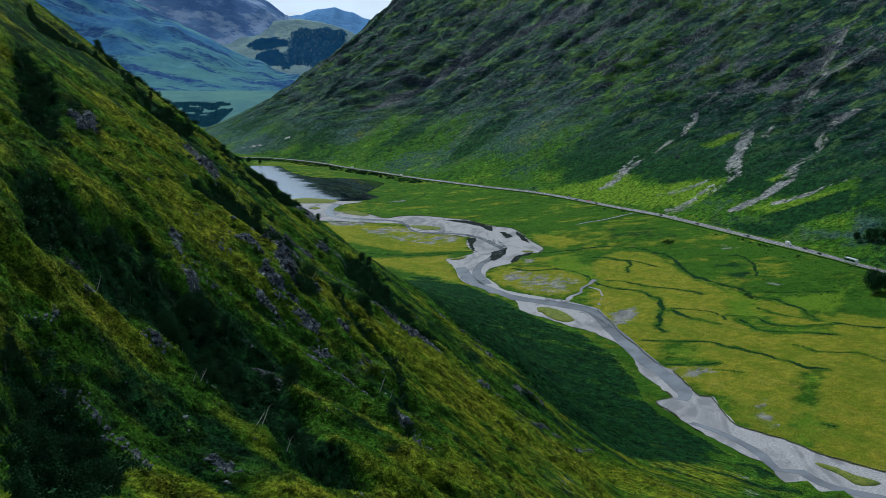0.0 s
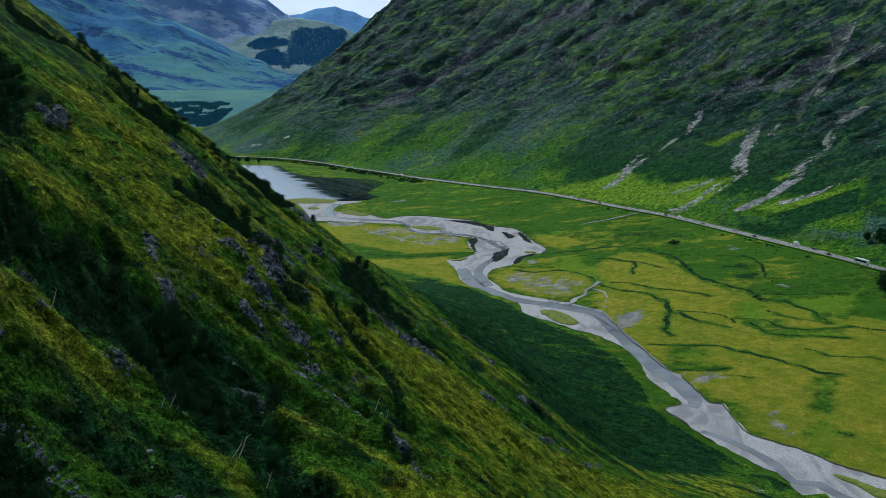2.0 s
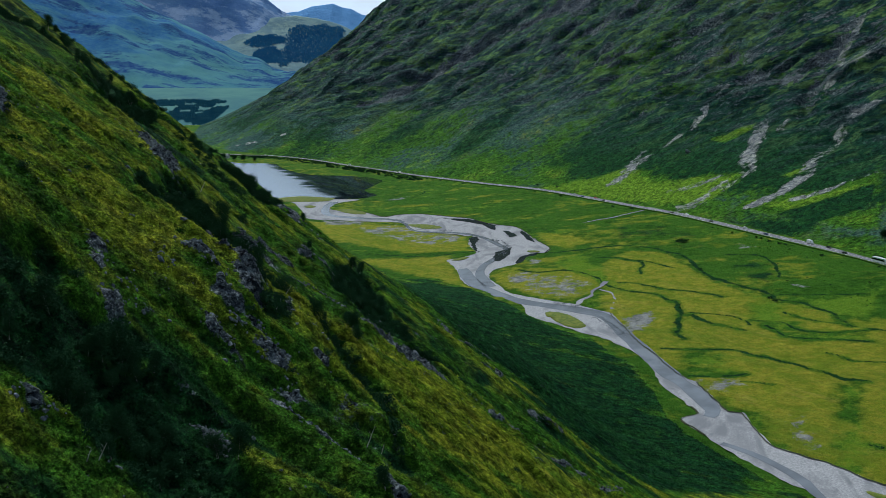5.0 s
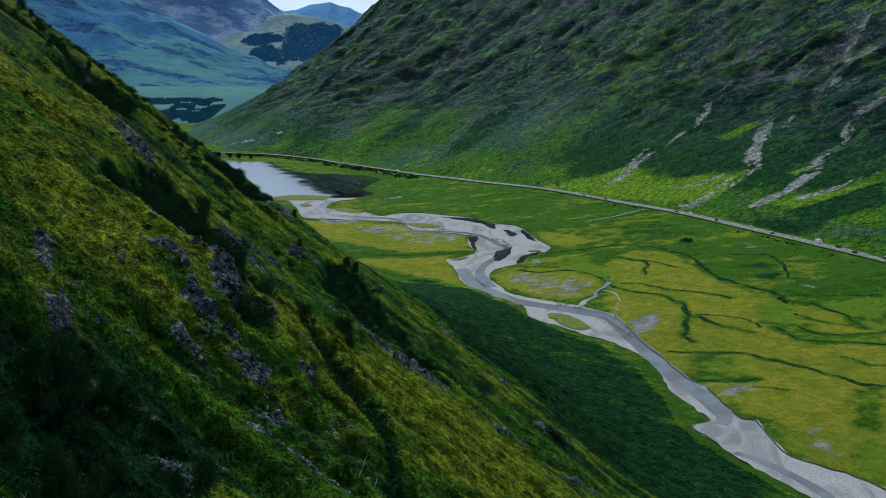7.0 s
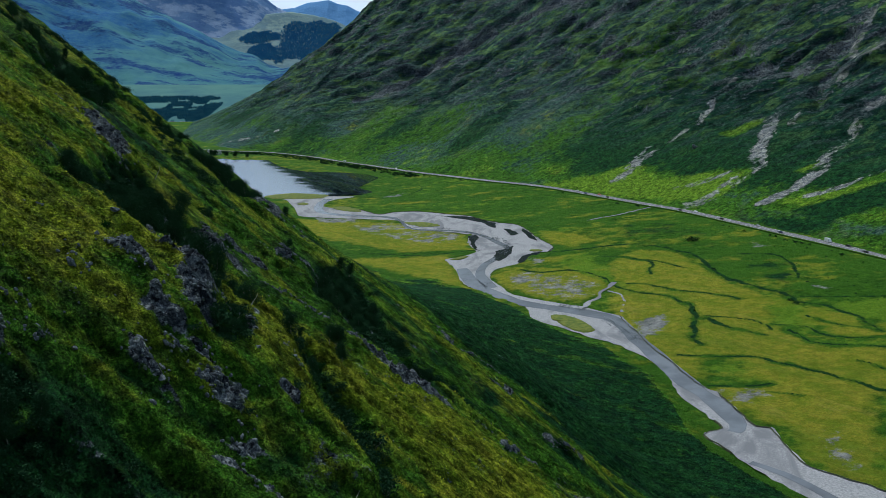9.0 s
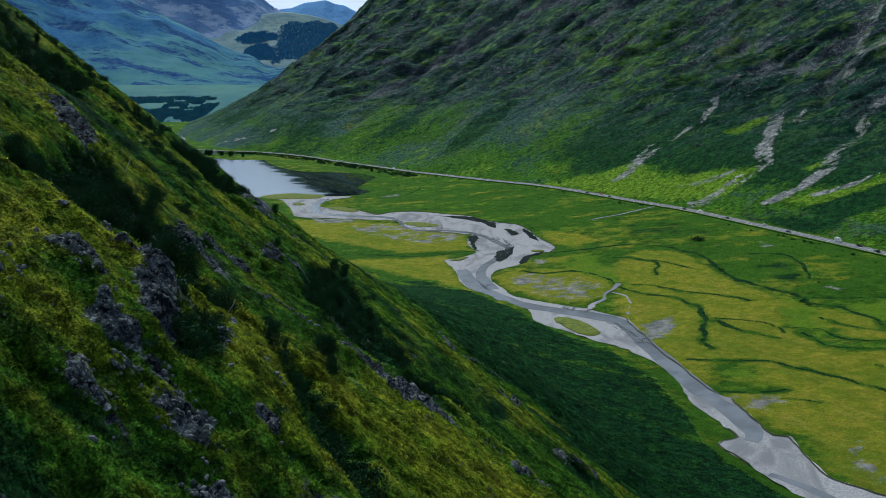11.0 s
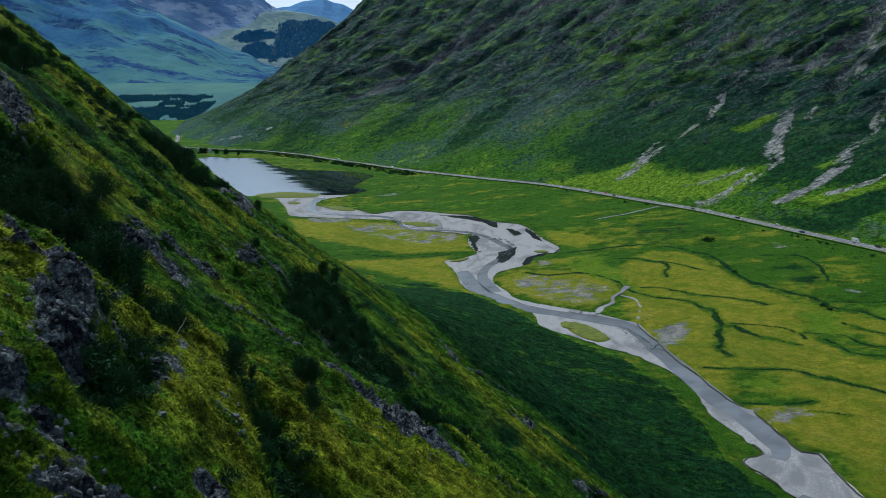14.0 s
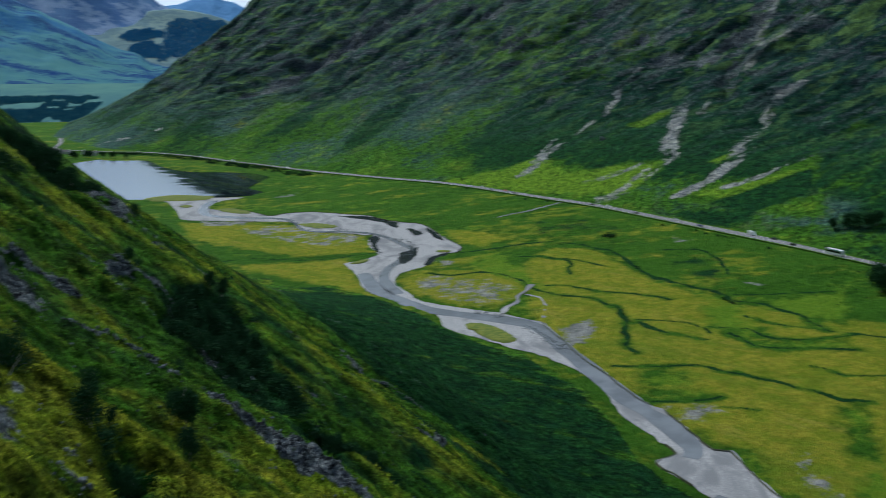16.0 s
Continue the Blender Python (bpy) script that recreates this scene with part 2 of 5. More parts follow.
def near_line(x, y, pts):
    """Distance to a polyline, its side (positive to the right of the way) and how far along."""
    best = np.full(np.shape(x), 1e18)
    side = np.zeros(np.shape(x))
    along = np.zeros(np.shape(x))
    run = 0.0
    for (ax, ay), (bx, by) in zip(pts[:-1], pts[1:]):
        dx, dy = bx - ax, by - ay
        ll = math.hypot(dx, dy)
        t = np.clip(((x - ax) * dx + (y - ay) * dy) / (ll * ll), 0, 1)
        d2 = (x - ax - t * dx) ** 2 + (y - ay - t * dy) ** 2
        s = (x - ax) * dy - (y - ay) * dx
        m = d2 < best
        best, side, along = np.where(m, d2, best), np.where(m, s, side), np.where(m, run + t * ll, along)
        run += ll
    return np.sqrt(best), np.where(side > 0, 1.0, -1.0), along


def inside(x, y, pts):
    """Signed distance to a closed outline: positive inside."""
    hit = np.zeros(np.shape(x), bool)
    n = len(pts)
    for i in range(n):
        (ax, ay), (bx, by) = pts[i], pts[(i + 1) % n]
        if ay != by:
            hit ^= ((ay > y) != (by > y)) & (x < (bx - ax) * (y - ay) / (by - ay) + ax)
    d = near_line(x, y, np.vstack([pts, pts[:1]]))[0]
    return np.where(hit, d, -d)


ROAD = line("470,200 360,500 319,633 309,662 288,733 263,815 236,902 207,971 144,1120 84,1221 -4,1373 -55,1451 "
            "-110,1518 -156,1580 -203,1630 -254,1668 -299,1680 -350,1705 -380,1722 -405,1756 -420,1853 -445,1960")
TOE = line("640,-300 470,200 360,500 319,633 263,815 207,971 84,1221 -55,1451 -156,1580 -254,1668 -350,1760 -480,2000 -560,2500 -600,3200")
LOCH = line("-345,1500 -328,1535 -318,1557 -300,1580 -280,1562 -230,1558 -217,1523 -193,1464 -160,1416 -128,1402 -98,1395 -67,1375 "
            "-51,1339 -62,1285 -70,1244 -52,1206 -66,1179 -100,1172 -138,1176 -170,1168 -200,1170 -260,1230 -330,1350")
BANK_R = line("-72,1167 -88,1149 -98,1131 -101,1110 -94,1089 -60,1072 -48,1053 -37,1038 -22,1050 -3,1047 10,1036 34,1008 51,988 "
              "61,962 76,937 89,921 96,887 100,851 107,813 101,796 89,797 80,778 75,767 62,757 55,750 51,727 55,707 62,679 75,660 "
              "87,646 99,634 108,619 117,605 117,593 119,567 121,537 124,522 125,508 127,492 129,482")
BANK_R2 = line("132,475 133,463 134,450 135,436 140,433 140,424 140,406 141,396 148,386 156,375 162,362 169,352 179,339 200,318 240,285 300,240")
BANK_L = line("-160,1168 -146,1145 -128,1081 -117,1035 -88,1023 -51,1012 -20,999 -11,963 0,942 25,920 44,898 49,902 43,870 44,843 47,821 "
              "35,808 22,804 24,789 28,768 30,736 37,705 52,686 61,661 67,642 67,623 74,605 84,590 93,572 103,557 111,537 117,516 117,500")
BANK_L2 = line("115,479 118,462 121,445 122,437 113,433 118,413 123,394 130,377 134,365 140,356 140,349 139,342 141,335 148,327 155,319 "
               "165,311 190,292 225,262 285,215")
RIVER = dense(np.vstack([BANK_R, BANK_R2, BANK_L2[::-1], BANK_L[::-1]]), 9, True)
HILL_Y0, HILL_Q = 300.0, 0.00044


def valley_floor(x, y):
    v = 2.4 + 0.0924 * np.minimum(x, 300)
    return np.where(v > 3, v, 3 * np.exp(np.minimum(v, 3) / 3 - 1)) + 0.5


# broad swells and hollows of the near hillside: place, reach, height
SWELLS = line("-32,150,20,-3 -34,115,22,-12 -38,84,26,-9 -26,198,14,4 -22,160,20,-6 0,384,26,-6 -57,430,32,-7 -32,256,22,-2.7 -60,260,12,3 -55,216,20,2")


def left_plane(x, y):
    z = 99.2 - 0.7855 * x - 0.1357 * (y - 250)
    d = np.maximum(0, y - HILL_Y0)
    z = z - HILL_Q * d * d * (1 - 0.55 * step(-20, 45, x)) - 0.0016 * np.maximum(0, y - 430) ** 2 * step(5, -40, x)
    for cx, cy, r, rise in SWELLS:
        z = z + rise * np.exp(-((x - cx) ** 2 + (y - cy) ** 2) / r ** 2)
    return z


def soft_inside(x, y, pts, blur):
    """0.5 on the outline, rising to 1 inside over the blur's width."""
    out = np.zeros(np.shape(x))
    lo, hi = pts.min(0) - 2 * blur, pts.max(0) + 2 * blur
    m = (x > lo[0]) & (x < hi[0]) & (y > lo[1]) & (y < hi[1])
    if np.any(m):
        out[m] = np.clip(0.5 + inside(x[m], y[m], pts) / (2 * blur), 0, 1)
    return out


def near_soft(x, y, pts, width):
    out = np.zeros(np.shape(x))
    lo, hi = pts.min(0) - 3 * width, pts.max(0) + 3 * width
    m = (x > lo[0]) & (x < hi[0]) & (y > lo[1]) & (y < hi[1])
    if np.any(m):
        out[m] = np.clip(1.3 - near_line(x[m], y[m], pts)[0] / width, 0, 1)
    return out


# wooded gullies, crags and rock ledges of the near hillside
BELTS = [
    "-131.9,333.0 -100.8,339.6 -103.2,327.5 -113.1,336.3 -112.7,313.3 -115.6,301.7",
    "-104,353 -95,350 -85,352 -76,355 -69.4,371 -63.9,338.3 -71.4,344.4 -77.5,344.6 -75,311.6 -76.7,296.7 -82.1,299.9 -88.1,306.4",
    "-51.2,216.7 -53.6,240.5 -51.6,252.4 -48.2,256.9 -45.0,256.5 -42.1,255.5 -38.6,248.7 -37.3,235.5 -41.7,238.3 -44.0,232.8 -44.5,218.7 -46.4,211.8 -48.5,210.9",
    "-54.7,251.6 -53.8,263.3 -48.4,256.0 -45.4,253.3 -41.2,249.2 -36.6,242.7 -31.7,230.0 -26.8,227.6 -24.6,223.5 -27.2,221.8 -30.3,222.5 -33.4,225.0 -37.2,226.1 -40.2,226.4 -41.5,223.6 -44.2,222.0 -53.4,244.6",
    "-52.3,148.8 -49.7,163.5 -46.9,166.1 -43.6,163.7 -40.0,159.8 -36.6,159.9 -33.5,157.8 -29.4,159.0 -25.5,157.2 -20.6,148.0 -14.8,131.8 -10.0,124.8 -6.8,120.3 -11.9,115.5 -15.0,118.9 -19.3,124.2 -22.2,128.3 -25.2,128.7 -26.9,130.1 -30.6,130.3 -34.2,132.9 -37.3,133.8 -40.6,135.5 -43.6,133.5 -45.7,133.6 -47.9,136.0 -50.6,141.6",
    "-47.6,114.9 -45.0,112.6 -42.2,107.4 -40.3,104.6 -37.6,105.0 -33.6,101.3 -29.8,94.8 -33.4,80.4",
    "-102.0,249.7 -86.0,224.7 -79.4,213.6 -67.6,181.7 -65.7,172.0 -69.8,171.2", "-58.9,144.4 -58.3,154.7 -56.3,158.1 -51.0,144.1 -51.0,134.9 -52.2,127.2",
    "-20.6,228.6 -17.7,224.6 -13.1,216.6 -8.1,211.1 -4.4,197.6 -2.6,187.4 -1.6,176.9 -0.5,174.6 -2.6,171.8 -4.4,183.8 -6.7,191.4 -9.9,197.8 -13.4,204.2 -17.9,217.5",
    "-23.7,310.1 -18.6,329.5 -11.4,311.0 -5.3,296.7 -1.9,277.9 -4.7,273.3 -8.3,270.4 -13.0,272.6 -17.8,274.6 -22.2,273.3",
    "-4.7,273.3 0.0,275.4 8.3,286.1 11.9,278.5 10.4,270.8 5.7,272.4 -0.9,266.6", "-28.8,211.9 -27.0,220.3 -21.2,198.2 -21.2,191.0 -23.7,189.5 -25.4,193.1",
    "-60,370 -52.7,352.9 -45.5,349.5 -43.8,328.6 -49.3,326.7 -56.3,336.2 -63,350", "-46.1,103.1 -43.1,105.7 -37.7,102.1 -33.2,97.4 -27.4,83.6 -30.4,65.9",
    "-39.9,159.9 -37.7,162.1 -34.8,162.6 -30.7,154.6 -26.0,144.2 -30.4,135.8",
]
CRAGS = [
    "-31.2,213.9 -28.8,211.9 -24.5,195.7 -24.8,189.9 -26.7,190.7 -28.6,192.9 -29.8,196.8", "-31.6,186.2 -30.9,190.6 -28.3,188.2 -27.1,187.1 -29.0,185.0 -30.5,184.2",
    "-37.5,193.1 -35.3,195.5 -31.9,193.2 -32.5,191.4 -35.2,191.2", "-39.7,185.7 -38.4,187.9 -36.0,184.3 -36.5,182.4 -38.5,183.9",
    "-46.6,178.0 -44.9,179.0 -42.6,173.5 -42.5,171.1 -43.8,170.9", "-41.4,166.5 -40.5,171.6 -38.2,165.7 -37.8,160.1 -39.5,161.4",
    "-31.5,179.0 -29.5,181.5 -26.5,177.8 -25.5,176.2 -27.0,175.9 -28.9,176.1 -30.6,176.6", "-24.0,181.3 -22.7,183.6 -19.6,185.0 -19.2,180.4 -21.3,178.9",
    "-20.3,175.0 -17.9,177.9 -16.5,177.2 -18.3,174.5", "-69.4,281.6 -69.6,291.6 -64.3,285.9 -55.0,267.1 -52.9,255.4 -56.0,257.2 -60.1,261.0",
    "-66.9,279.5 -65.9,284.8 -56.7,269.0 -54.0,260.5 -55.9,260.9 -57.4,257.1",
    "-51.4,256.2 -49.9,256.1 -48.6,252.1 -45.4,251.2 -41.2,249.2 -40.1,243.1 -44.6,246.3 -47.8,247.9",
    "-40.8,251.4 -40.5,262.9 -36.9,261.0 -32.1,257.6 -31.5,250.9 -35.3,248.6 -38.0,245.5",
    "-14.2,256.0 -13.1,261.9 -7.9,261.6 -1.8,260.5 3.5,261.0 8.3,253.1 4.0,249.7 -1.7,243.9 -7.2,247.9 -12.2,251.7",
    "-29.8,197.0 -27.8,197.7 -26.5,199.3 -25.5,196.0 -26.2,194.5 -27.8,195.0", "-27.4,191.1 -26.7,192.2 -25.1,190.3 -26.1,189.6",
    "-30.4,187.6 -29.4,187.8 -28.0,187.0 -28.7,185.8 -30.0,186.3", "-29.4,212.5 -28.3,213.5 -25.1,205.3 -25.1,201.2",
    "-24.1,203.7 -22.9,204.7 -23.9,218.7 -20.8,205.2 -20.9,198.6 -22.3,200.3", "-27.6,185.8 -25.4,187.2 -22.7,185.0 -23.3,183.9 -25.7,184.7",
    "-27.9,181.7 -27.5,183.5 -26.1,183.0 -26.6,180.9", "-24.1,180.8 -23.2,182.3 -21.2,181.8 -21.4,180.5 -23.3,180.4", "-20.9,184.9 -19.8,185.3 -19.7,184.1",
    "-39.0,217.0 -38.1,219.5 -35.9,211.3 -36.9,210.0", "-19.6,214.6 -18.5,214.7 -15.7,204.5 -15.9,201.5", "-43.5,360 -40,356 -37.7,351.9 -36.3,331.1 -39.5,331",
    "-47.9,331.0 -47.1,348.0 -41.7,350.2 -42.3,333.0", "-71.2,199.4 -70.8,208.1 -66.7,205.6 -65.7,199.2 -67.7,194.4", "-39.4,129.6 -37.9,133.3 -35.1,132.9 -35.7,130.8",
    "-26.2,111.9 -24.2,113.1 -21.8,111.9 -23.4,109.6", "-47.1,113.7 -46.9,117.8 -46.2,120.9 -45.6,118.4 -46.2,114.3",
    "-36.4,196.0 -33.6,195.6 -31.4,192.2 -32.6,189.8 -35.1,191.9", "-60,360 -56,358 -53.5,342.5 -57,344",
]
LEDGES = [
    "-19.6,170.9 -17.9,171.5 -16.2,171.4", "-28.2,253.9 -24.1,257.3 -19.9,256.3 -17.1,252.5", "-32.5,203.4 -30.2,204.4 -26.9,202.9", "-33.0,219.0 -31.9,220.0 -30.7,220.0",
    "-15.5,189.2 -14.6,188.7", "-31.1,294.9 -27.4,297.1 -23.5,299.5", "-36.5,282.7 -33.8,282.8", "15.4,388.3 26.8,384.6 34.1,376.6", "-2.0,293.4 1.2,294.5",
    "7.6,405.0 11.3,389.9", "-18.1,286.8 -13.9,284.1", "17.2,255.8 24.0,260.2", "32.7,302.9 41.4,303.9", "34.7,262.9 42.3,267.9", "20.6,315.0 26.9,330.0",
    "34.2,261.0 54.1,277.8", "65.1,278.4 75.6,270.3 85.6,268.2", "-40.2,264.3 -34.6,264.3 -30.1,264.2", "-41.4,172.7 -40.0,174.2", "-38.2,169.8 -36.3,172.6",
    "-18.0,172.1 -15.5,172.1", "-13.7,168.8 -9.7,167.8 -7.2,167.1", "-4.7,164.9 -1.6,158.4 2.1,149.7", "-74.7,280.2 -70.0,279.7", "-31.3,290.2 -27.0,297.0",
]
RUNNELS = [
    "-42.1,108.0 -40.2,107.3 -38.4,107.2 -35.4,105.0 -33.4,104.2 -31.5,101.8 -29.3,97.4", "-27.4,156.5 -26.1,155.0 -25.0,154.0 -23.3,151.9",
]


def gully(x, y):
    """Depth of the wooded gullies, up to 3.5 m."""
    total = np.zeros(np.shape(x))
    wx, wy = x + 1.8 * vnoise(x / 6, y / 6, 19), y + 1.8 * vnoise(x / 6, y / 6, 20)
    for text in BELTS:
        total = np.maximum(total, 3.5 * step(0.2, 1.0, soft_inside(wx, wy, line(text), 3.5)))
    return total


def outcrop(x, y):
    total = np.zeros(np.shape(x))
    ragged = 0.30 * vnoise(x / 2.3, y / 2.3, 23) + 0.26 * vnoise(x / 0.9, y / 0.9, 21) + 0.2 * vnoise(x / 6, y / 6, 22)
    for text in CRAGS:
        k = soft_inside(x, y, line(text), 1.6)
        total = np.maximum(total, np.where(k > 0, np.clip(1.5 * (k - 0.30) + ragged, 0, 1), 0))
    for text in LEDGES:
        k = near_soft(x, y, line(text), 1.3)
        total = np.maximum(total, np.where(k > 0, np.clip(0.7 * k + ragged - 0.1, 0, 0.75), 0))
    return total


def apron(x, y):
    """The gentle bracken slope between the hillside and the river's south bank."""
    edge = np.interp(y, [200, 311, 377, 433, 500, 557, 590, 661, 736, 800], [230, 160, 126, 111, 113, 99, 80, 56, 24, -20])
    run = np.maximum(0, edge - x)
    return valley_floor(x, y) + np.minimum(run * 0.2 + 0.0012 * run * run, 45) * step(790, 640, y) + np.minimum(run * 0.05, 1) * 0.9 * vnoise(x / 16, y / 22, 29)


def fall_line(x, y):
    """Across and along the ribs of the near hillside."""
    return (y * 0.93 + x * 0.37) + 4 * vnoise(x / 30, y / 30, 5), x * 0.93 - y * 0.37


def hill_relief(x, y):
    """Ribs and gullies that run down the near hillside."""
    u, w = fall_line(x, y)
    big = 4.5 * vnoise(u / 34, w / 110, 11) + 2.6 * vnoise(u / 15, w / 60, 12)
    mid = 1.4 * vnoise(u / 6, w / 26, 13) + 0.55 * vnoise(u / 2.6, w / 8, 14)
    rocky = outcrop(x, y)
    ledge = rocky * (0.5 + 0.9 * vnoise(u / 1.7, w / 4.5, 25) + 0.9 * np.abs(vnoise(u / 1.0, w / 2.6, 26)) + 0.6 * vnoise(x / 0.8, y / 0.9, 27))
    return 0.3 * big + 1.15 * mid - gully(x, y) + ledge + 0.3 * vnoise(x / 1.6, y / 1.6, 15) + 0.16 * vnoise(x / 0.8, y / 0.8, 16)


CRAG_LINES = [
    ('-99,1787 -39,1770 45,1768 90,1753 137,1736 182,1708 226,1690 263,1629', 16), ('378,1156 396,1117 409,1085 431,1096 447,1094', 10),
    ('393,1015 433,1072 458,1093 479,1117', 10), ('381,996 404,1012 421,1013', 7), ('214,1469 255,1426 294,1390', 6), ('200,1622 242,1549 288,1525 318,1507', 7),
    ('126,1593 187,1515 231,1477', 6), ('380,1225 402,1153', 6), ('-139,2105 -43,2030', 8), ('260,1224 284,1208', 5),
]


def ravine(x, y):
    """Rocky clefts and crag bands across the glen."""
    total = np.zeros(np.shape(x))
    for text, wide in CRAG_LINES:
        p = dense(line(text), 12)
        m = (x > p[:, 0].min() - 60) & (x < p[:, 0].max() + 60) & (y > p[:, 1].min() - 60) & (y < p[:, 1].max() + 60)
        if np.any(m):
            q = np.zeros(np.shape(x))
            d = near_line(x[m], y[m], p)[0] + 6 * vnoise(x[m] / 12, y[m] / 12, 45)
            q[m] = min(1.0, wide / 14) * np.exp(-(d / wide) ** 2)
            total = np.maximum(total, q)
    return total


def right_rise(x, y):
    d, side, s = near_line(x, y, TOE)
    d = np.where(side > 0, d, 0)
    dd = np.maximum(0, d - 12)
    rise = 0.36 * dd + 0.00075 * np.minimum(dd, 520) ** 2
    rise = np.where(dd > 520, 0.36 * 520 + 0.00075 * 520 ** 2 + (dd - 520) * 0.8, rise)
    grow = step(10, 160, dd)
    u = s + 0.25 * d + 14 * vnoise(x / 90, y / 90, 41)
    relief = grow * (9 * vnoise(u / 120, d / 420, 42) + 2.4 * ridged(u / 60, d / 260, 2, 43) + 0.9 * ridged(u / 20, d / 70, 2, 44))
    w = 0.29 * x + 0.957 * y + 16 * vnoise(x / 70, y / 70, 47)
    v = 0.957 * x - 0.29 * y
    bench = vnoise(w / 27, v / 120, 48) + 0.6 * vnoise(w / 12, v / 50, 49) + 0.4 * vnoise(w / 6, v / 18, 50)
    crags = grow * (2.0 * fbm(x / 22, y / 22, 3, 46) + step(60, 260, dd) * 6.5 * np.clip(bench * 1.4, -1, 1)) - 9 * grow * ravine(x, y)
    return rise + relief + crags, d, s


def spur_cut(x, y):
    """The western shoulder, which falls away from the ridge towards the loch's far end."""
    ax, ay, az, bx, by, bz = SPUR
    dx, dy = bx - ax, by - ay
    ll = math.hypot(dx, dy)
    t = ((x - ax) * dx + (y - ay) * dy) / ll
    off = -(x - ax) * dy / ll + (y - ay) * dx / ll
    return az + (bz - az) * t / ll - 0.75 * off + 5 * vnoise(x / 60, y / 60, 61) + 2.5 * vnoise(x / 22, y / 22, 62)


SPUR = (-545.0, 2400.0, 20.0, -60.0, 2150.0, 308.0)


def height(x, y, fine=True):
    x, y = np.asarray(x, float), np.asarray(y, float)
    v = valley_floor(x, y)
    r, d, s = right_rise(x, y)
    cut = spur_cut(x, y)
    both = v + r
    both = np.where(y > 1650, -smax(-both, -np.maximum(cut, -30), 12), both)
    lp = left_plane(x, y)
    if fine:
        lp = lp + hill_relief(x, y)
    z = smax(lp, np.where(y < 800, np.maximum(both, apron(x, y)), both), 9.0)
    # beyond the spur the ground climbs gently to the far hills
    z = z + 0.11 * np.maximum(0, y - 2480)
    # far to the west the glen floor goes on, and the hidden flank climbs to the south
    back = 0.5 * (-x - 360 - np.maximum(0, 900 - y) * 0.0) - 0.12 * np.maximum(0, y - 900)
    z = np.where(y > 600, smax(z, np.minimum(back, 220), 10), z)
    # the loch's basin
    if fine:
        e = np.full(x.shape, -99.0)
        m = (x > -170) & (x < 310) & (y > 205) & (y < 1180)
        if np.any(m):
            e[m] = inside(x[m], y[m], RIVER)
        bed = valley_floor(x, y) - 0.7
        k = step(-3.0, 0.6, e)
        z = z * (1 - k) + np.minimum(z, bed) * k
    near = (x > -420) & (x < 20) & (y > 1100) & (y < 1650)
    if np.any(near):
        e = np.full(x.shape, -99.0)
        e[near] = inside(x[near], y[near], LOCH)
        z = np.where(e > -12, np.minimum(z, 0.6 - 0.3 * np.clip(e + 3, 0, 14)) * step(-12, -2, e) + z * (1 - step(-12, -2, e)), z)
    flat = np.where((d <= 0) & (z < v + 2), 1.0, 0.0)
    return z + flat * 0.3 * fbm(x / 18, y / 18, 3, 71) * step(5, 14, near_line(x, y, ROAD)[0])


# ---------------------------------------------------------------- the ground
DRY = ["128,700 140,745 160,770 189,755 193,688 203,639 214,611 217,588 236,560 300,500 270,330 200,300 178,335 160,362 150,382 138,398 136,440 126,480 120,520 115,570 112,610 120,660",
       "-60,826 3,824 28,821 24,780 33,715 44,684 7,745", "-116,1016 -14,985 41,900 43,831 -12,844 -101,934",
       "104,883 132,854 146,820 120,807 107,826", "216,591 231,574 232,541 216,553 208,572",
       "54,736 71,751 107,736 127,696 125,670 100,641 75,663 58,705"]
STONES = [
    "-44,1151 -27,1171 -12,1184 -20,1152", "57,729 82,739 104,717 122,685 113,657 97,648 81,661 61,690", "125,598 143,604 142,586 127,562 117,566 119,583", "132,479 151,472 152,466 140,458 135,463",
    "157,426 165,424 158,407 159,390 154,387 151,402 151,413", "-66,982 -22,989 36,919 44,874 19,860 -20,902 -53,944", "-103,1022 -57,1014 -55,990 -95,995",
    "237,631 245,619 237,620", "246,762 252,742 242,742", "120,336 124,336 118,312 114,308", "81,786 94,768 86,753",
]
GREENS = [
    "105,785 139,781 127,716 134,672 119,712 100,747", "207,634 219,602 212,567 208,535 190,542 189,563", "221,614 246,603 270,592 243,534 239,557 230,579",
    "188,455 203,451 166,374 167,393 177,424", "130,500 157,489 156,478 126,486", "163,399 172,397 169,378 160,362 158,371", "138,435 148,425 140,392 134,403",
    "136,519 157,513 154,488 131,499", "193,541 236,520 230,508 195,524",
]
TAN = [
    "169,483 183,456 166,422 158,430 159,457", "171,487 186,454 173,433 158,446", "130,635 152,614 139,549 119,554",
]
FERNS = [
    "298,822 335,812 368,801 346,753 326,770 296,781", "280,834 293,816 310,783 313,759 294,763 276,779 273,827", "225,732 248,721 242,665 227,634 212,659 210,696", "167,877 217,866 235,800 221,733 181,775 162,822",
]
SCREES = [
    ('212,1063 227,1076 250,1101', 9), ('250,1101 260,1091 285,1106 300,1106 320,1123 329,1146 354,1157', 3), ('246,921 265,917 286,930 301,931', 9),
    ('301,931 314,945 318,965 332,985 351,1023', 7), ('249,974 269,960 286,948', 5), ('293,858 312,860 327,868 343,879', 6), ('343,879 356,900 366,903', 6),
    ('343,879 358,881', 4), ('287,861 310,841 329,832 341,829', 4), ('341,829 359,829 377,820', 3), ('366,904 387,919 412,942 427,933', 4),
    ('359,987 391,1009 418,1024 471,1096 489,1114', 5), ('442,1030 455,1028 466,1025', 12), ('-344,1793 -289,1771 -238,1764', 4),
]
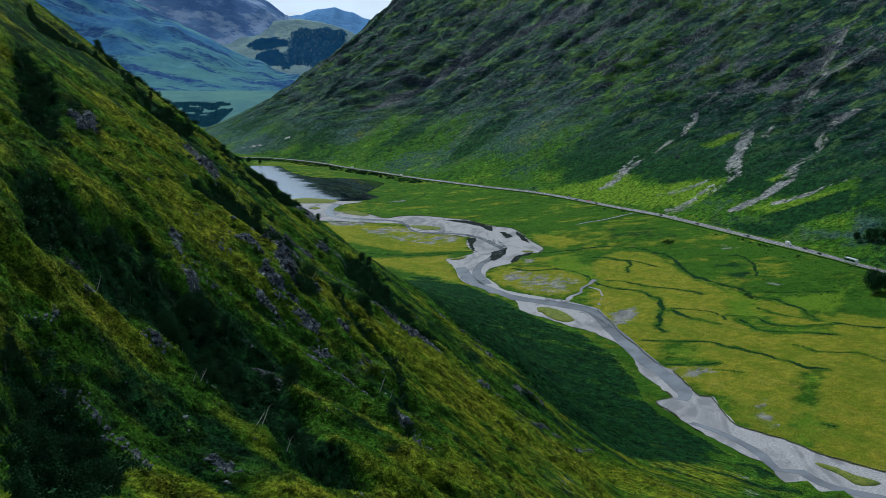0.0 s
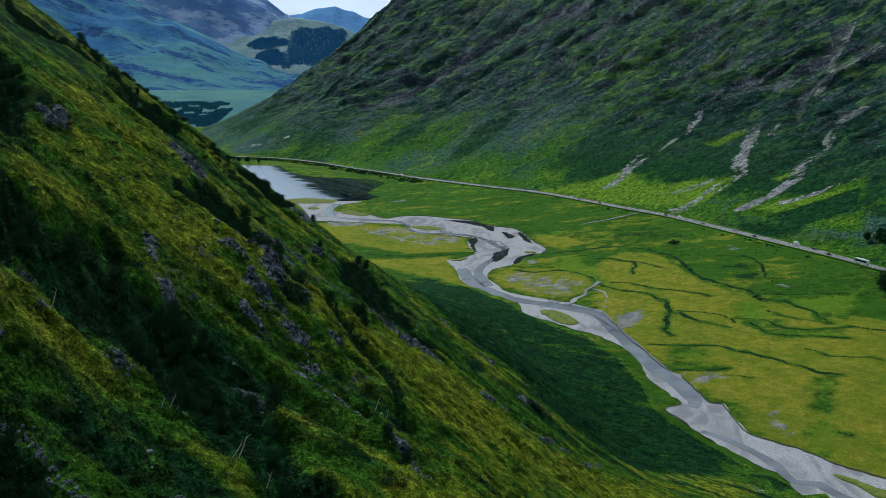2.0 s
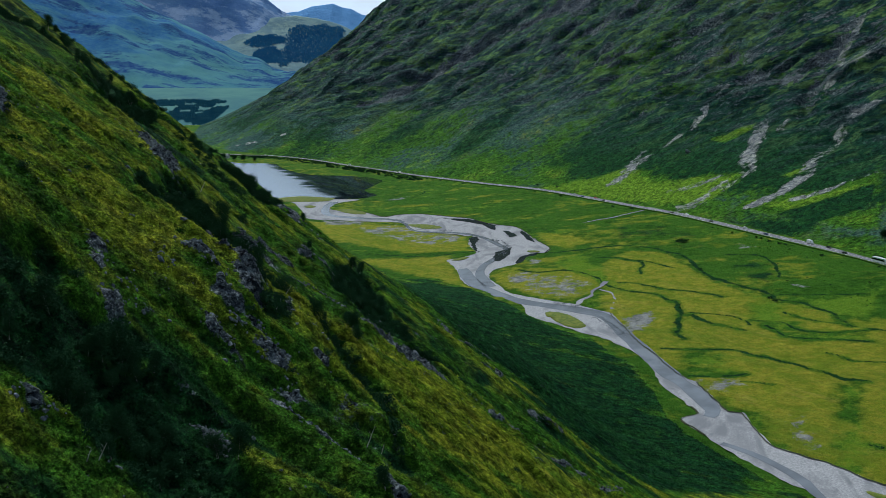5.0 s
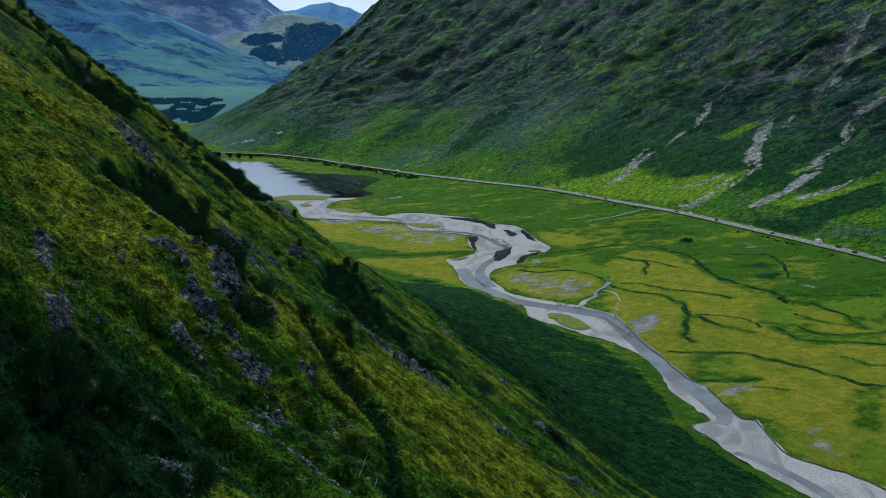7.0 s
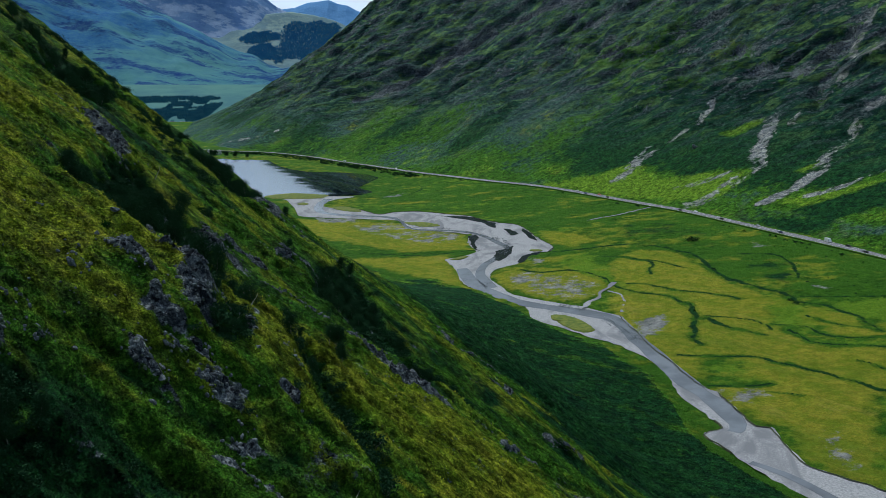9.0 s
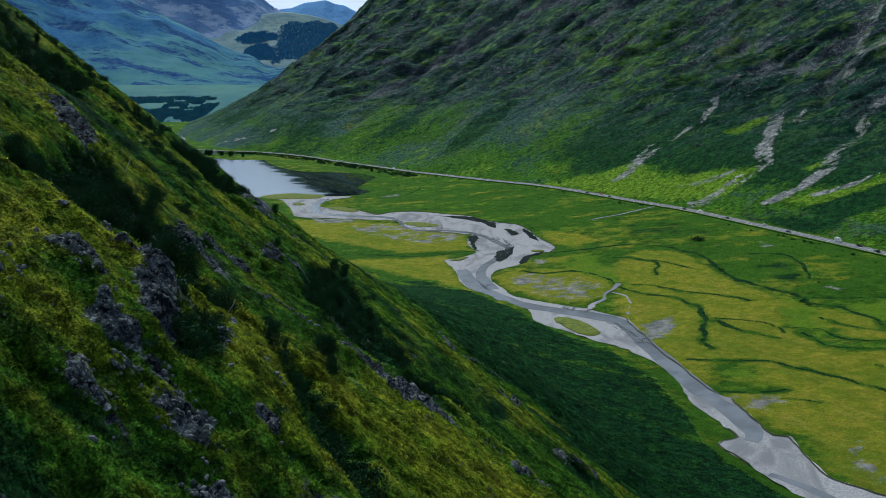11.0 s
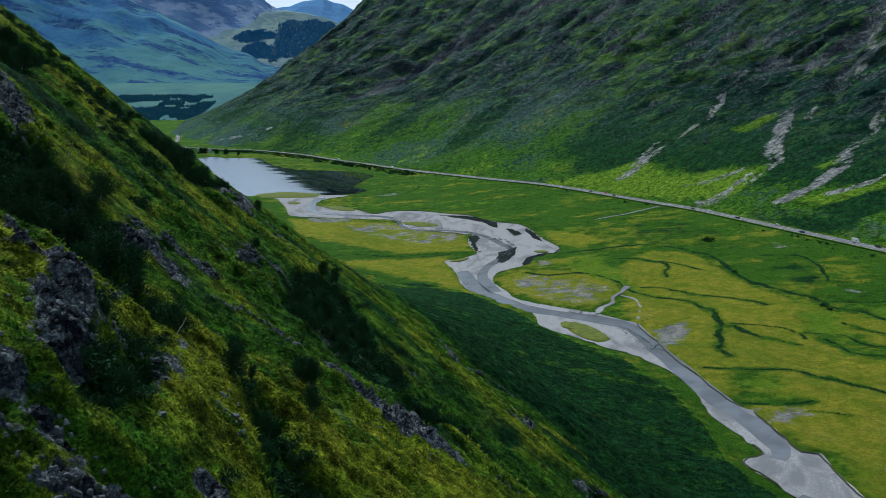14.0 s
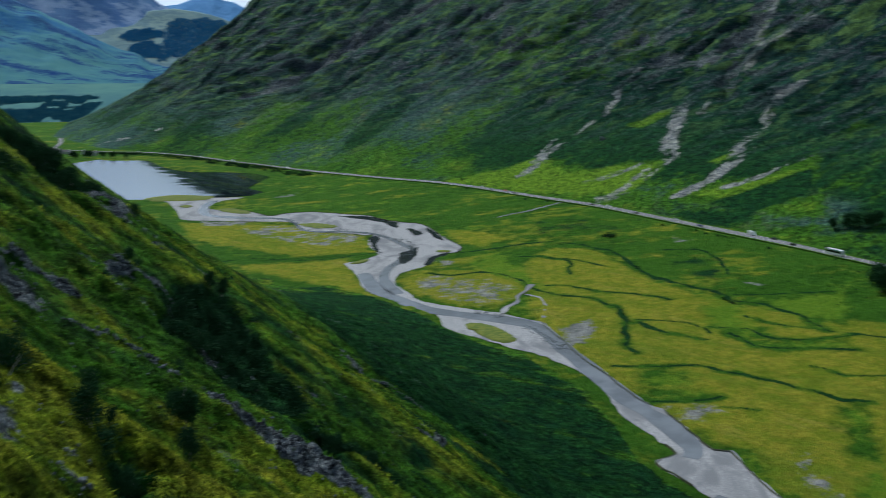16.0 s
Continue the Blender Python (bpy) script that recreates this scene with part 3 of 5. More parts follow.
FANS = [
    "144,1132 186,1101 226,1086 235,1057 235,1021 251,995 278,975 293,952 307,931 283,921 266,915 247,925 225,974 188,1043",
    "286,866 319,841 340,826 374,814 368,802 341,805 318,792 302,820", "319,774 338,760 345,751 336,729 323,754",
]
PALE = [
    "308,1048 325,1041 349,1034 342,1023 316,1027", "327,897 344,896 364,910 350,886 330,883",
]
OLIVE = line("-62,1231 -3,1299 106,1145 178,938 160,899 110,905 78,975 10,1080 -41,1085 -82,1114")
STREAKS = [
    "50,466 64,454 75,447", "33,354 40,352 52,379", "23,405 43,451", "78,417 80,411", "14,647 37,611", "51,320 67,332", "6,534 29,539 47,532", "37,487 54,474 71,452",
    "84,352 109,363",
]
# yellow crests of the hillside; sunlight on them is painted as drier grass
SUNNY_GRASS = [
    "-60.1,211.3 -54.7,209.1 -49.5,211.7 -42.2,210.9 -37.3,227.8 -30.3,229.1 -18.0,236.5 -18.1,206.5 -25.4,203.1 -33.0,196.5 -38.2,189.6 -42.5,182.5 -46.6,177.5",
    "-21.9,186.8 -17.7,191.5 -12.0,193.3 -12.4,182.0 -17.5,180.2", "-23.5,185.9 -20.3,190.4 -17.1,190.8 -11.6,194.7 -12.2,192.2 -18.0,183.6 -21.6,183.2",
    "-41.0,214.0 -39.8,219.1 -34.9,224.3 -28.8,219.3 -26.2,224.9 -25.1,213.2 -28.4,210.1 -32.1,203.7 -34.3,197.5",
    "-2.6,217.5 8.3,231.6 23.4,243.3 40.6,256.5 58.1,263.1 34.4,216.2 18.3,216.8 2.5,198.8",
    "-46.8,187.6 -41.0,210.8 -30.9,240.8 -15.6,221.1 -19.7,188.8 -31.6,190.2 -40.8,183.5", "-19.5,241.2 -5.1,204.5 -8.0,194.4 -14.7,196.5",
    "-56.9,201.8 -45.5,195.4 -46.0,184.3 -53.7,187.1", "67.2,315.1 94.0,339.2 116.1,339.7 122.0,331.0 106.0,296.8 68.8,245.3",
]
# darker stretches of the hillside; shade is painted as extra bracken colour
SHADED_GRASS = [
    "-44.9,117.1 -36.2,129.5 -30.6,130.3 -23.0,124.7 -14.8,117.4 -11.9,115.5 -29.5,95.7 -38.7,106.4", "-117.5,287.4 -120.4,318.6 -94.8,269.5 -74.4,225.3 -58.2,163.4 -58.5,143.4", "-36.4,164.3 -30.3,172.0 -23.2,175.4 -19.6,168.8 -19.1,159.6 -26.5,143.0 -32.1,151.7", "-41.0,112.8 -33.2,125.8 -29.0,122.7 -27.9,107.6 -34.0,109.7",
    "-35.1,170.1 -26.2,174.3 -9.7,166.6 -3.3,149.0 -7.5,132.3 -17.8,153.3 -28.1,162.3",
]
FOOT = line("-14,650 0,740 24,705 56,650 70,598 86,556 105,518 107,482 107,452 116,430 119,405 124,380 118,355 99,340 73,322 60,335 45,345 33,375 20,392 5,420 -6,480 -10,560")
DITCHES = [
    ('-55,1238 -22,1244 2,1240 7,1206 -8,1165', 2.4), ('104,793 128,792 160,795 182,775 192,751 197,723 194,691 198,661 205,639 213,622 217,603', 4.0), ('217,603 227,587 232,569 234,560 233,537', 3.0),
    ('219,611 237,603 251,599 268,593', 2.5), ('132,762 154,748 169,725 180,703', 2.0), ('151,753 162,728 156,695', 2.0), ('135,676 148,669 158,651 176,636 187,616', 2.2),
    ('74,743 89,729 105,729 119,712 125,691 127,672 134,656 146,644 154,633 158,617', 2.6), ('158,617 157,592 149,572 143,553 144,542', 3.3),
    ('161,584 163,570 171,556 180,547', 2.6), ('130,529 145,521 161,516 171,504 180,491 187,483 191,468 197,459 204,454', 2.0), ('126,487 136,481 148,478 157,479', 2.4),
    ('151,470 166,462', 1.2), ('189,563 201,553 208,535 226,527 239,526', 2.2), ('194,551 194,529 208,521 230,508', 2.2), ('210,573 222,549 244,523 261,511', 2.0),
    ('161,589 179,575 186,554', 1.5),  ('224,728 249,710 236,648', 2.0), ('-73,838 -43,845 -12,831 18,825 48,826', 2.5),
     ('203,498 212,482 229,474 235,458', 1.5), ('176,389 179,385', 2.0), 
]


def masks(x, y, z, steep):
    dry, fern, gravel, rock = (np.zeros(x.shape) for _ in range(4))
    for text in DRY:
        dry = np.maximum(dry, (0.95 + 0.16 * vnoise(x / 60, y / 25, 74) + 0.10 * vnoise(x / 14, y / 8, 75)) * soft_inside(x, y, line(text), 8))
    for text, thick in zip(FERNS, (0.8, 0.8, 0.36, 0.34)):
        fern = np.maximum(fern, (thick + 0.25 * vnoise(x / 15, y / 15, 73)) * soft_inside(x, y, line(text), 9))
    brake = fern.copy()
    for text in TAN:
        dry = np.maximum(dry, (0.95 + 0.2 * vnoise(x / 9, y / 9, 63)) * soft_inside(x, y, line(text), 7))
    damp = np.zeros(x.shape)
    for text in GREENS:
        damp = np.maximum(damp, soft_inside(x + 3 * vnoise(x / 11, y / 11, 64), y, line(text), 7))
    dry = dry * (1 - 0.75 * damp)
    for text, wide in DITCHES:
        w = 0.72 + 0.16 * vnoise(x / 13, y / 13, 76) + 0.2 * vnoise(x / 4, y / 4, 77)
        bend = x + 2.0 * vnoise(x / 12, y / 12, 72)
        path = dense(line(text), 8)
        fern = np.maximum(fern, near_soft(bend, y, path, 0.62 * wide + 0.3) * w)
        dry = dry * (1 - 0.55 * near_soft(bend, y, path, wide * 1.7))
    for text in STONES:
        base = 0.44 if np.ptp(line(text)[:, 1]) > 70 else 0.66
        gravel = np.maximum(gravel, (base + 0.2 * vnoise(x / 10, y / 8, 78)) * soft_inside(x, y, line(text), 6))
    v = valley_floor(x, y)
    up = z - v
    dry = np.maximum(dry, 0.22 + 0.28 * vnoise(x / 50, y / 24, 70) + 0.15 * vnoise(x / 12, y / 7, 69))
    _, d, s = right_rise(x, y)
    left = (up > 0.8) & (d <= 0) & (x < 240) & (y < 820)
    # near hillside: dry crests, dark gullies, outcrops, with sunlit and shaded stretches painted in
    foot = soft_inside(x, y, FOOT, 7)
    relief = hill_relief(x, y)
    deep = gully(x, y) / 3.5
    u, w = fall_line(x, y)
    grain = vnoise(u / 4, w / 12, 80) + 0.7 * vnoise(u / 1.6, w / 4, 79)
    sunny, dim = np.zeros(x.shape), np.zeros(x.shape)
    for text in SUNNY_GRASS:
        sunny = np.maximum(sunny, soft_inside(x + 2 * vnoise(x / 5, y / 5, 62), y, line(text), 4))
    for text in SHADED_GRASS:
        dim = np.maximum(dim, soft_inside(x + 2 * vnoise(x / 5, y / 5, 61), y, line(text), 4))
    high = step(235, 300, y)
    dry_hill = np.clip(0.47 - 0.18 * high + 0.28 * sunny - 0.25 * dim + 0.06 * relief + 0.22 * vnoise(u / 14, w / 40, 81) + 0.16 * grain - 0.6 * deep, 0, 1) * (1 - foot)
    for text in STREAKS:
        dry_hill = np.maximum(dry_hill, near_soft(x, y + 3 * vnoise(x / 5, y / 5, 66), line(text), 3.0) * (0.75 + 0.4 * vnoise(x / 6, y / 6, 65)))
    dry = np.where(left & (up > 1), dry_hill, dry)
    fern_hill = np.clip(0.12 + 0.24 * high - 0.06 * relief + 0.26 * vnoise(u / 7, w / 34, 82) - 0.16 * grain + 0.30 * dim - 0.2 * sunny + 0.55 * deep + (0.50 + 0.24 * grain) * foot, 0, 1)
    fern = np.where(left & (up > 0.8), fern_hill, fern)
    rock = np.where(left & (up > 20), np.clip(0.07 + 0.9 * outcrop(x, y) + 0.26 * ridged(u / 9, w / 30, 2, 83) * step(0.05, 0.5, vnoise(x / 26, y / 26, 84)), 0, 1), rock)
    # the mountain across the glen
    slope = d > 10
    crag = ridged((s + 0.55 * d) / 150, (d - 0.5 * s) / 60, 3, 85)
    rise = step(60, 260, d)
    w2, v2 = 0.29 * x + 0.957 * y + 10 * vnoise(x / 50, y / 50, 97), 0.957 * x - 0.29 * y
    band = vnoise(w2 / 22, v2 / 90, 92) + 0.6 * vnoise(w2 / 9, v2 / 30, 91)
    rock_m = 0.07 + 0.05 * crag * rise + 0.04 * step(150, 500, d) + 0.17 * band * rise
    fern_m = 0.33 + 0.12 * step(40, 90, d) * step(260, 160, d) + 0.30 * vnoise(s / 60, d / 120, 86) + 0.12 * vnoise(s / 17, d / 40, 88) + 0.40 * step(1420, 1050, y + 50 * vnoise(x / 60, y / 60, 95)) * step(30, 80, d + 20 * vnoise(x / 22, y / 22, 96)) * step(600, 320, d)
    rock_m = rock_m + 0.18 * step(0.9, 1.5, steep) * rise + 0.75 * ravine(x, y)
    fan = np.zeros(x.shape)
    for text, wide in SCREES:
        k = near_soft(x + 3 * vnoise(x / 7, y / 7, 60), y, dense(line(text), 10), wide * 1.45)
        k = np.minimum(k, 0.85) * (0.62 + 0.32 * vnoise(x / 11, y / 11, 90) + 0.25 * vnoise(x / 30, y / 30, 93))
        gravel = np.where(slope, np.maximum(gravel, k), gravel)
    for text in PALE:
        fan = np.maximum(fan, 0.8 * soft_inside(x, y, line(text), 5))
    for text in FANS:
        fan = np.maximum(fan, soft_inside(x, y, line(text), 9))
    rock = np.where(slope, np.clip(rock_m * (1 - fan), 0, 1), rock)
    fern = np.where(slope, np.clip(np.maximum(fern_m - 0.75 * fan, 1.1 * brake), 0, 1), fern)
    dry = np.where(slope, np.clip(0.15 + 0.22 * vnoise(s / 80, d / 60, 68) + 0.14 * vnoise(s / 22, d / 22, 67), 0, 1) * (1 - 0.7 * fan), dry)
    olive = 0.62 * soft_inside(x, y, OLIVE, 25) + 0.3 * vnoise(x / 70, y / 40, 97)
    heath = np.where(slope, np.clip(0.36 + 0.32 * rise + 0.3 * step(1600, 1850, y) * step(520, 200, d) - 0.45 * fan + 0.25 * vnoise(s / 70, d / 50, 94), 0, 1), np.clip(np.where(left, 0.03, 0.3 * olive), 0, 1))
    lush = np.where(slope, np.clip(0.18 + 0.26 * vnoise(s / 60, d / 45, 87) + 0.16 * vnoise(s / 20, d / 16, 91) + 0.6 * fan, 0, 1),
                    np.where(left, np.clip(0.33 + 0.06 * relief + 0.2 * vnoise(u / 9, w / 30, 98) + 0.1 * grain - 0.5 * deep - 0.2 * dim, 0, 1), 0.20 + 0.55 * damp + 0.3 * vnoise(x / 60, y / 30, 99)))
    flat = np.where(slope | left, 0.0, 1.0)
    return dry, fern, gravel, rock, heath, lush, flat, np.where(slope, rise, 0.0)


GRIDS = []


def on_ground(x, y):
    """Heights of the finest ground sheet under each point."""
    x, y = np.atleast_1d(np.asarray(x, float)), np.atleast_1d(np.asarray(y, float))
    out = np.full(x.shape, np.nan)
    for x0, x1, y0, y1, gx, gy, zg in sorted(GRIDS, key=lambda g: g[4]):
        m = np.isnan(out) & (x >= x0) & (x < x1) & (y >= y0) & (y < y1)
        if np.any(m):
            u, v = (x[m] - x0) / gx, (y[m] - y0) / gy
            i, j = np.minimum(u.astype(int), zg.shape[1] - 2), np.minimum(v.astype(int), zg.shape[0] - 2)
            u, v = u - i, v - j
            out[m] = (zg[j, i] * (1 - u) + zg[j, i + 1] * u) * (1 - v) + (zg[j + 1, i] * (1 - u) + zg[j + 1, i + 1] * u) * v
    return np.nan_to_num(out)


def sheet(name, x0, x1, y0, y1, gap, mat, holes=(), label="", drop=0.0, parent=None):
    """A stretch of the ground, as a grid laid over the land's shape."""
    nx, ny = int(round((x1 - x0) / gap)) + 1, int(round((y1 - y0) / gap)) + 1
    gx, gy = np.meshgrid(np.linspace(x0, x1, nx), np.linspace(y0, y1, ny))
    x, y = gx.ravel(), gy.ravel()
    z = height(x, y) - drop
    zg = z.reshape(ny, nx)
    gap_y, gap_x = (y1 - y0) / (ny - 1), (x1 - x0) / (nx - 1)
    GRIDS.insert(0, (x0, x1, y0, y1, gap_x, gap_y, zg))
    steep = np.hypot(*np.gradient(zg, gap_y, gap_x)).ravel()
    ids = np.arange(nx * ny).reshape(ny, nx)
    quads = np.stack([ids[:-1, :-1], ids[:-1, 1:], ids[1:, 1:], ids[1:, :-1]], -1).reshape(-1, 4)
    cx, cy = x[quads].mean(1), y[quads].mean(1)
    keep = np.ones(len(quads), bool)
    for a, b, c, d in holes:
        keep &= ~((cx > a) & (cx < b) & (cy > c) & (cy < d))
    quads = quads[keep]
    me = bpy.data.meshes.new(name)
    me.vertices.add(len(x))
    me.vertices.foreach_set("co", np.stack([x, y, z], -1).ravel())
    me.loops.add(quads.size)
    me.loops.foreach_set("vertex_index", quads.ravel())
    me.polygons.add(len(quads))
    me.polygons.foreach_set("loop_start", np.arange(len(quads)) * 4)
    me.polygons.foreach_set("loop_total", np.full(len(quads), 4))
    me.polygons.foreach_set("use_smooth", np.ones(len(quads), bool))
    me.update()
    for key, val in zip(("dry", "fern", "gravel", "rock", "heath", "lush", "flat", "slope"), masks(x, y, z, steep)):
        me.attributes.new(key, "FLOAT", "POINT").data.foreach_set("value", val.astype(np.float32))
    me.materials.append(mat)
    ob = tagged(new(name, me), label=label, category="ground", kind="structure")
    return ob


NEAR, MIDDLE, FLOOR, SLOPE = (-76, 28, 60, 300), (-220, 140, 0, 500), (-220, 460, 340, 1160), (-660, 840, 500, 2420)
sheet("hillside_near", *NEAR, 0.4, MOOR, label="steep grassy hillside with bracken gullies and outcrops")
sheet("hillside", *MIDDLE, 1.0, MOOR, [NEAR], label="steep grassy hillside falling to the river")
sheet("valley_floor", *FLOOR, 1.6, MOOR, [MIDDLE], label="flat grassy glen floor with drains and gravel")
sheet("mountainside", *SLOPE, 3.0, MOOR, [MIDDLE, FLOOR], label="steep mountainside of grass, heath and crag")
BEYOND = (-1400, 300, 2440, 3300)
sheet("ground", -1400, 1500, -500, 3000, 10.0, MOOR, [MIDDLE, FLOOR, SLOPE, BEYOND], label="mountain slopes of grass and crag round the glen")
# distance haze is put into the fields' blue-green base colour
HAZED_MEADOW = plain_material("hazed far meadow", (0.030, 0.104, 0.115), (0.055, 0.148, 0.130), 0.006, 0.95)
sheet("ground", *BEYOND, 10.0, HAZED_MEADOW, label="flat blue-green fields at the glen's mouth")


# ---------------------------------------------------------------- river, loch and road
def mesh_from(name, verts, faces, mat, smooth=False):
    me = bpy.data.meshes.new(name)
    me.from_pydata([tuple(map(float, v)) for v in verts], [], [tuple(int(i) for i in f) for f in faces])
    if smooth:
        me.polygons.foreach_set("use_smooth", np.ones(len(me.polygons), bool))
    me.update()
    if mat is not None:
        me.materials.append(mat)
    return me


def part(name, bm, mat, parent=None, label=""):
    me = bpy.data.meshes.new(name)
    bm.to_mesh(me)
    bm.free()
    me.materials.append(mat)
    ob = new(name, me)
    if parent is not None:
        ob.parent = parent
    return tagged(ob, label=label)


def filled(name, pts, zs, mat):
    """A flat-lying outline filled with triangles."""
    bm = bmesh.new()
    vs = [bm.verts.new((x, y, z)) for (x, y), z in zip(pts, zs)]
    es = [bm.edges.new((vs[i], vs[(i + 1) % len(vs)])) for i in range(len(vs))]
    bmesh.ops.triangle_fill(bm, edges=es, use_beauty=True)
    for f in bm.faces:
        if f.normal.z < 0:
            f.normal_flip()
    me = bpy.data.meshes.new(name)
    bm.to_mesh(me)
    bm.free()
    me.materials.append(mat)
    return me


def ribbon(name, pts, widths, lift, mat, thick=0.0):
    """A strip that follows a line over the glen floor."""
    p = np.asarray(pts)
    t = np.gradient(p, axis=0)
    t /= np.linalg.norm(t, axis=1)[:, None]
    nrm = np.stack([t[:, 1], -t[:, 0]], -1)
    w = np.broadcast_to(widths, (len(p),))[:, None] / 2
    a, b = p - nrm * w, p + nrm * w
    za, zb = valley_floor(a[:, 0], a[:, 1]) + lift, valley_floor(b[:, 0], b[:, 1]) + lift
    verts = [(*q, zz) for q, zz in zip(a, za)] + [(*q, zz) for q, zz in zip(b, zb)]
    n = len(p)
    faces = [(i, i + 1, n + i + 1, n + i) for i in range(n - 1)]
    faces = [f[::-1] for f in faces]
    if thick:
        verts += [(v[0], v[1], v[2] - thick) for v in verts]
        faces += [(i + 1, i, 2 * n + i, 2 * n + i + 1) for i in range(n - 1)] + [(n + i, n + i + 1, 3 * n + i + 1, 3 * n + i) for i in range(n - 1)]
    return mesh_from(name, verts, faces, mat)


def gravel_material():
    m, tree, out = material("river gravel")
    n = Nodes(tree)
    c = n.mix(n.ramp(n.noise(1.2, 6, 0.75), 0.35, 0.68), (0.19, 0.193, 0.20), (0.335, 0.333, 0.33))
    c = n.mix(n.ramp(n.noise(0.05, 5, 0.6, stretch=(1, 0.45, 1), distort=1.0), 0.46, 0.62), c, (0.155, 0.158, 0.165))
    c = n.mix(n.ramp(n.noise(0.11, 6, 0.7), 0.62, 0.72, 0, 0.5), c, (0.12, 0.12, 0.125))
    n.put(out.inputs["Base Color"], c)
    n.put(out.inputs["Normal"], n.bump(n.noise(2.0, 5, 0.8), 0.8, 0.25))
    return m


def water_material(name, deep, rough, wave, scale, strength=0.25, gust=0.0):
    m, tree, out = material(name)
    n = Nodes(tree)
    n.put(out.inputs["Base Color"], n.mix(n.ramp(n.noise(0.06, 4), 0.35, 0.65), deep, tuple(v * 1.5 for v in deep)))
    out.inputs["IOR"].default_value = 1.333
    # wind roughens the open water; the lee under the mountain lies calm
    if gust:
        mp = tree.nodes.new("ShaderNodeMapping")
        mp.inputs["Location"].default_value = (166, -1390, 0)
        mp.vector_type = "POINT"
        n.put(mp.inputs["Vector"], n.place)
        dot = tree.nodes.new("ShaderNodeVectorMath")
        dot.operation = "DOT_PRODUCT"
        n.put(dot.inputs[0], mp.outputs["Vector"])
        dot.inputs[1].default_value = (0.94, 0.345, 0)
        ragged = tree.nodes.new("ShaderNodeMath")
        ragged.operation = "MULTIPLY_ADD"
        n.put(ragged.inputs[0], n.noise(0.03, 5, 0.6, stretch=(0.35, 1.6, 1)))
        ragged.inputs[1].default_value = 70
        n.put(ragged.inputs[2], dot.outputs["Value"])
        wind = n.ramp(ragged.outputs[0], 14, 32, 1.0, 0.0)
    out.inputs["Roughness"].default_value = rough
    if gust:
        # reflection painted into the base: pale sky where windy, near black where calm
        n.put(out.inputs["Base Color"], n.mix(wind, (0.004, 0.007, 0.010), deep))
        n.put(out.inputs["Roughness"], n.math("MULTIPLY", wind, 0.24))
    out.inputs["Specular IOR Level"].default_value = 0.5
    ripple = n.bump(n.noise(scale, 3, 0.6, stretch=(1, 0.5, 1)), strength, wave)
    if gust:
        n.put(ripple.node.inputs["Strength"], wind)
    n.put(out.inputs["Normal"], ripple)
    return m


GRAVEL = gravel_material()
# loch base is pale to stand in for reflected sky
LOCH_WATER = water_material("loch water", (0.115, 0.150, 0.190), 0.09, 0.02, 0.9, 1.0, 1.0)
RIVER_WATER = water_material("river water", (0.085, 0.092, 0.100), 0.2, 0.03, 1.5)
POOL_WATER = water_material("pool water", (0.012, 0.014, 0.015), 0.10, 0.02, 1.5)
ASPHALT = plain_material("asphalt", (0.10, 0.10, 0.11), (0.15, 0.15, 0.16), 0.6, 0.9, 0, 0.01)
TURF = plain_material("bank turf", (0.060, 0.095, 0.016), (0.130, 0.140, 0.025), 0.4, 0.95, 0, 0.1, 0.1)
EARTH = plain_material("bank earth", (0.020, 0.030, 0.014), (0.060, 0.065, 0.035), 0.8, 0.95, 0, 0.1, 0.1)


def rough_outline(pts, gap, amount, seed):
    q = dense(pts, gap, True)
    return q + amount * np.stack([vnoise(q[:, 0] / 4, q[:, 1] / 4, seed), vnoise(q[:, 0] / 4, q[:, 1] / 4, seed + 1)], -1)


bed = rough_outline(RIVER, 4, 0.9, 101)
tagged(new("riverbed", filled("riverbed", bed, valley_floor(bed[:, 0], bed[:, 1]) - 0.25, GRAVEL)),
       label="pale grey gravel bed of a braided river", category="riverbed", kind="structure")
shore = rough_outline(LOCH, 6, 1.6, 103)
tagged(new("water", filled("water", shore, np.full(len(shore), 0.05), LOCH_WATER)),
       label="still grey loch mirroring sky and mountain", category="loch", kind="structure")

CHANNELS = [("33,766 39,717 55,671 70,649 84,635 100,618 112,599 116,562 119,528 123,489 128,462 129,439 125,432", "8 10 11 10 10 10 11 8 9 9 9 8 5"),
            ("122,404 130,392 136,378 140,364 141,350 149,346 153,334 170,318 220,285 290,228", "3 3.5 4 5 3 4 6 7 8 8"),
            ("-99,1149 -105,1105 -97,1057 -64,1034 -33,1023 -15,999 -5,948 25,926 45,906 58,880", "10 9 10 10 8 6 5 5 5 4"),
            ("58,880 66,850 72,820 60,790 50,770 45,740 50,700", "4 5 5 6 7 8 8")]
for text, wide in CHANNELS:
    pts = dense(line(text), 5)
    w = np.interp(np.linspace(0, 1, len(pts)), np.linspace(0, 1, len(wide.split())), [float(v) for v in wide.split()])
    w = w * (1 + 0.25 * vnoise(pts[:, 0] / 14, pts[:, 1] / 14, 107))
    tagged(new("water", ribbon("water", pts, w, -0.17, RIVER_WATER)), label="shallow grey river channel over gravel", category="river", kind="structure")
POOLS = ["21,1004 50,985 66,952 60,949 44,974", "61,951 71,940 70,915 65,924", "77,906 83,896 86,877 80,874", "91,898 96,881 98,843 93,857",
         "59,783 62,815 69,819 77,828 70,794 63,781", "75,767 79,786 87,794 95,799 87,779", "44,884 49,890 53,882 48,852 49,823 45,843"]
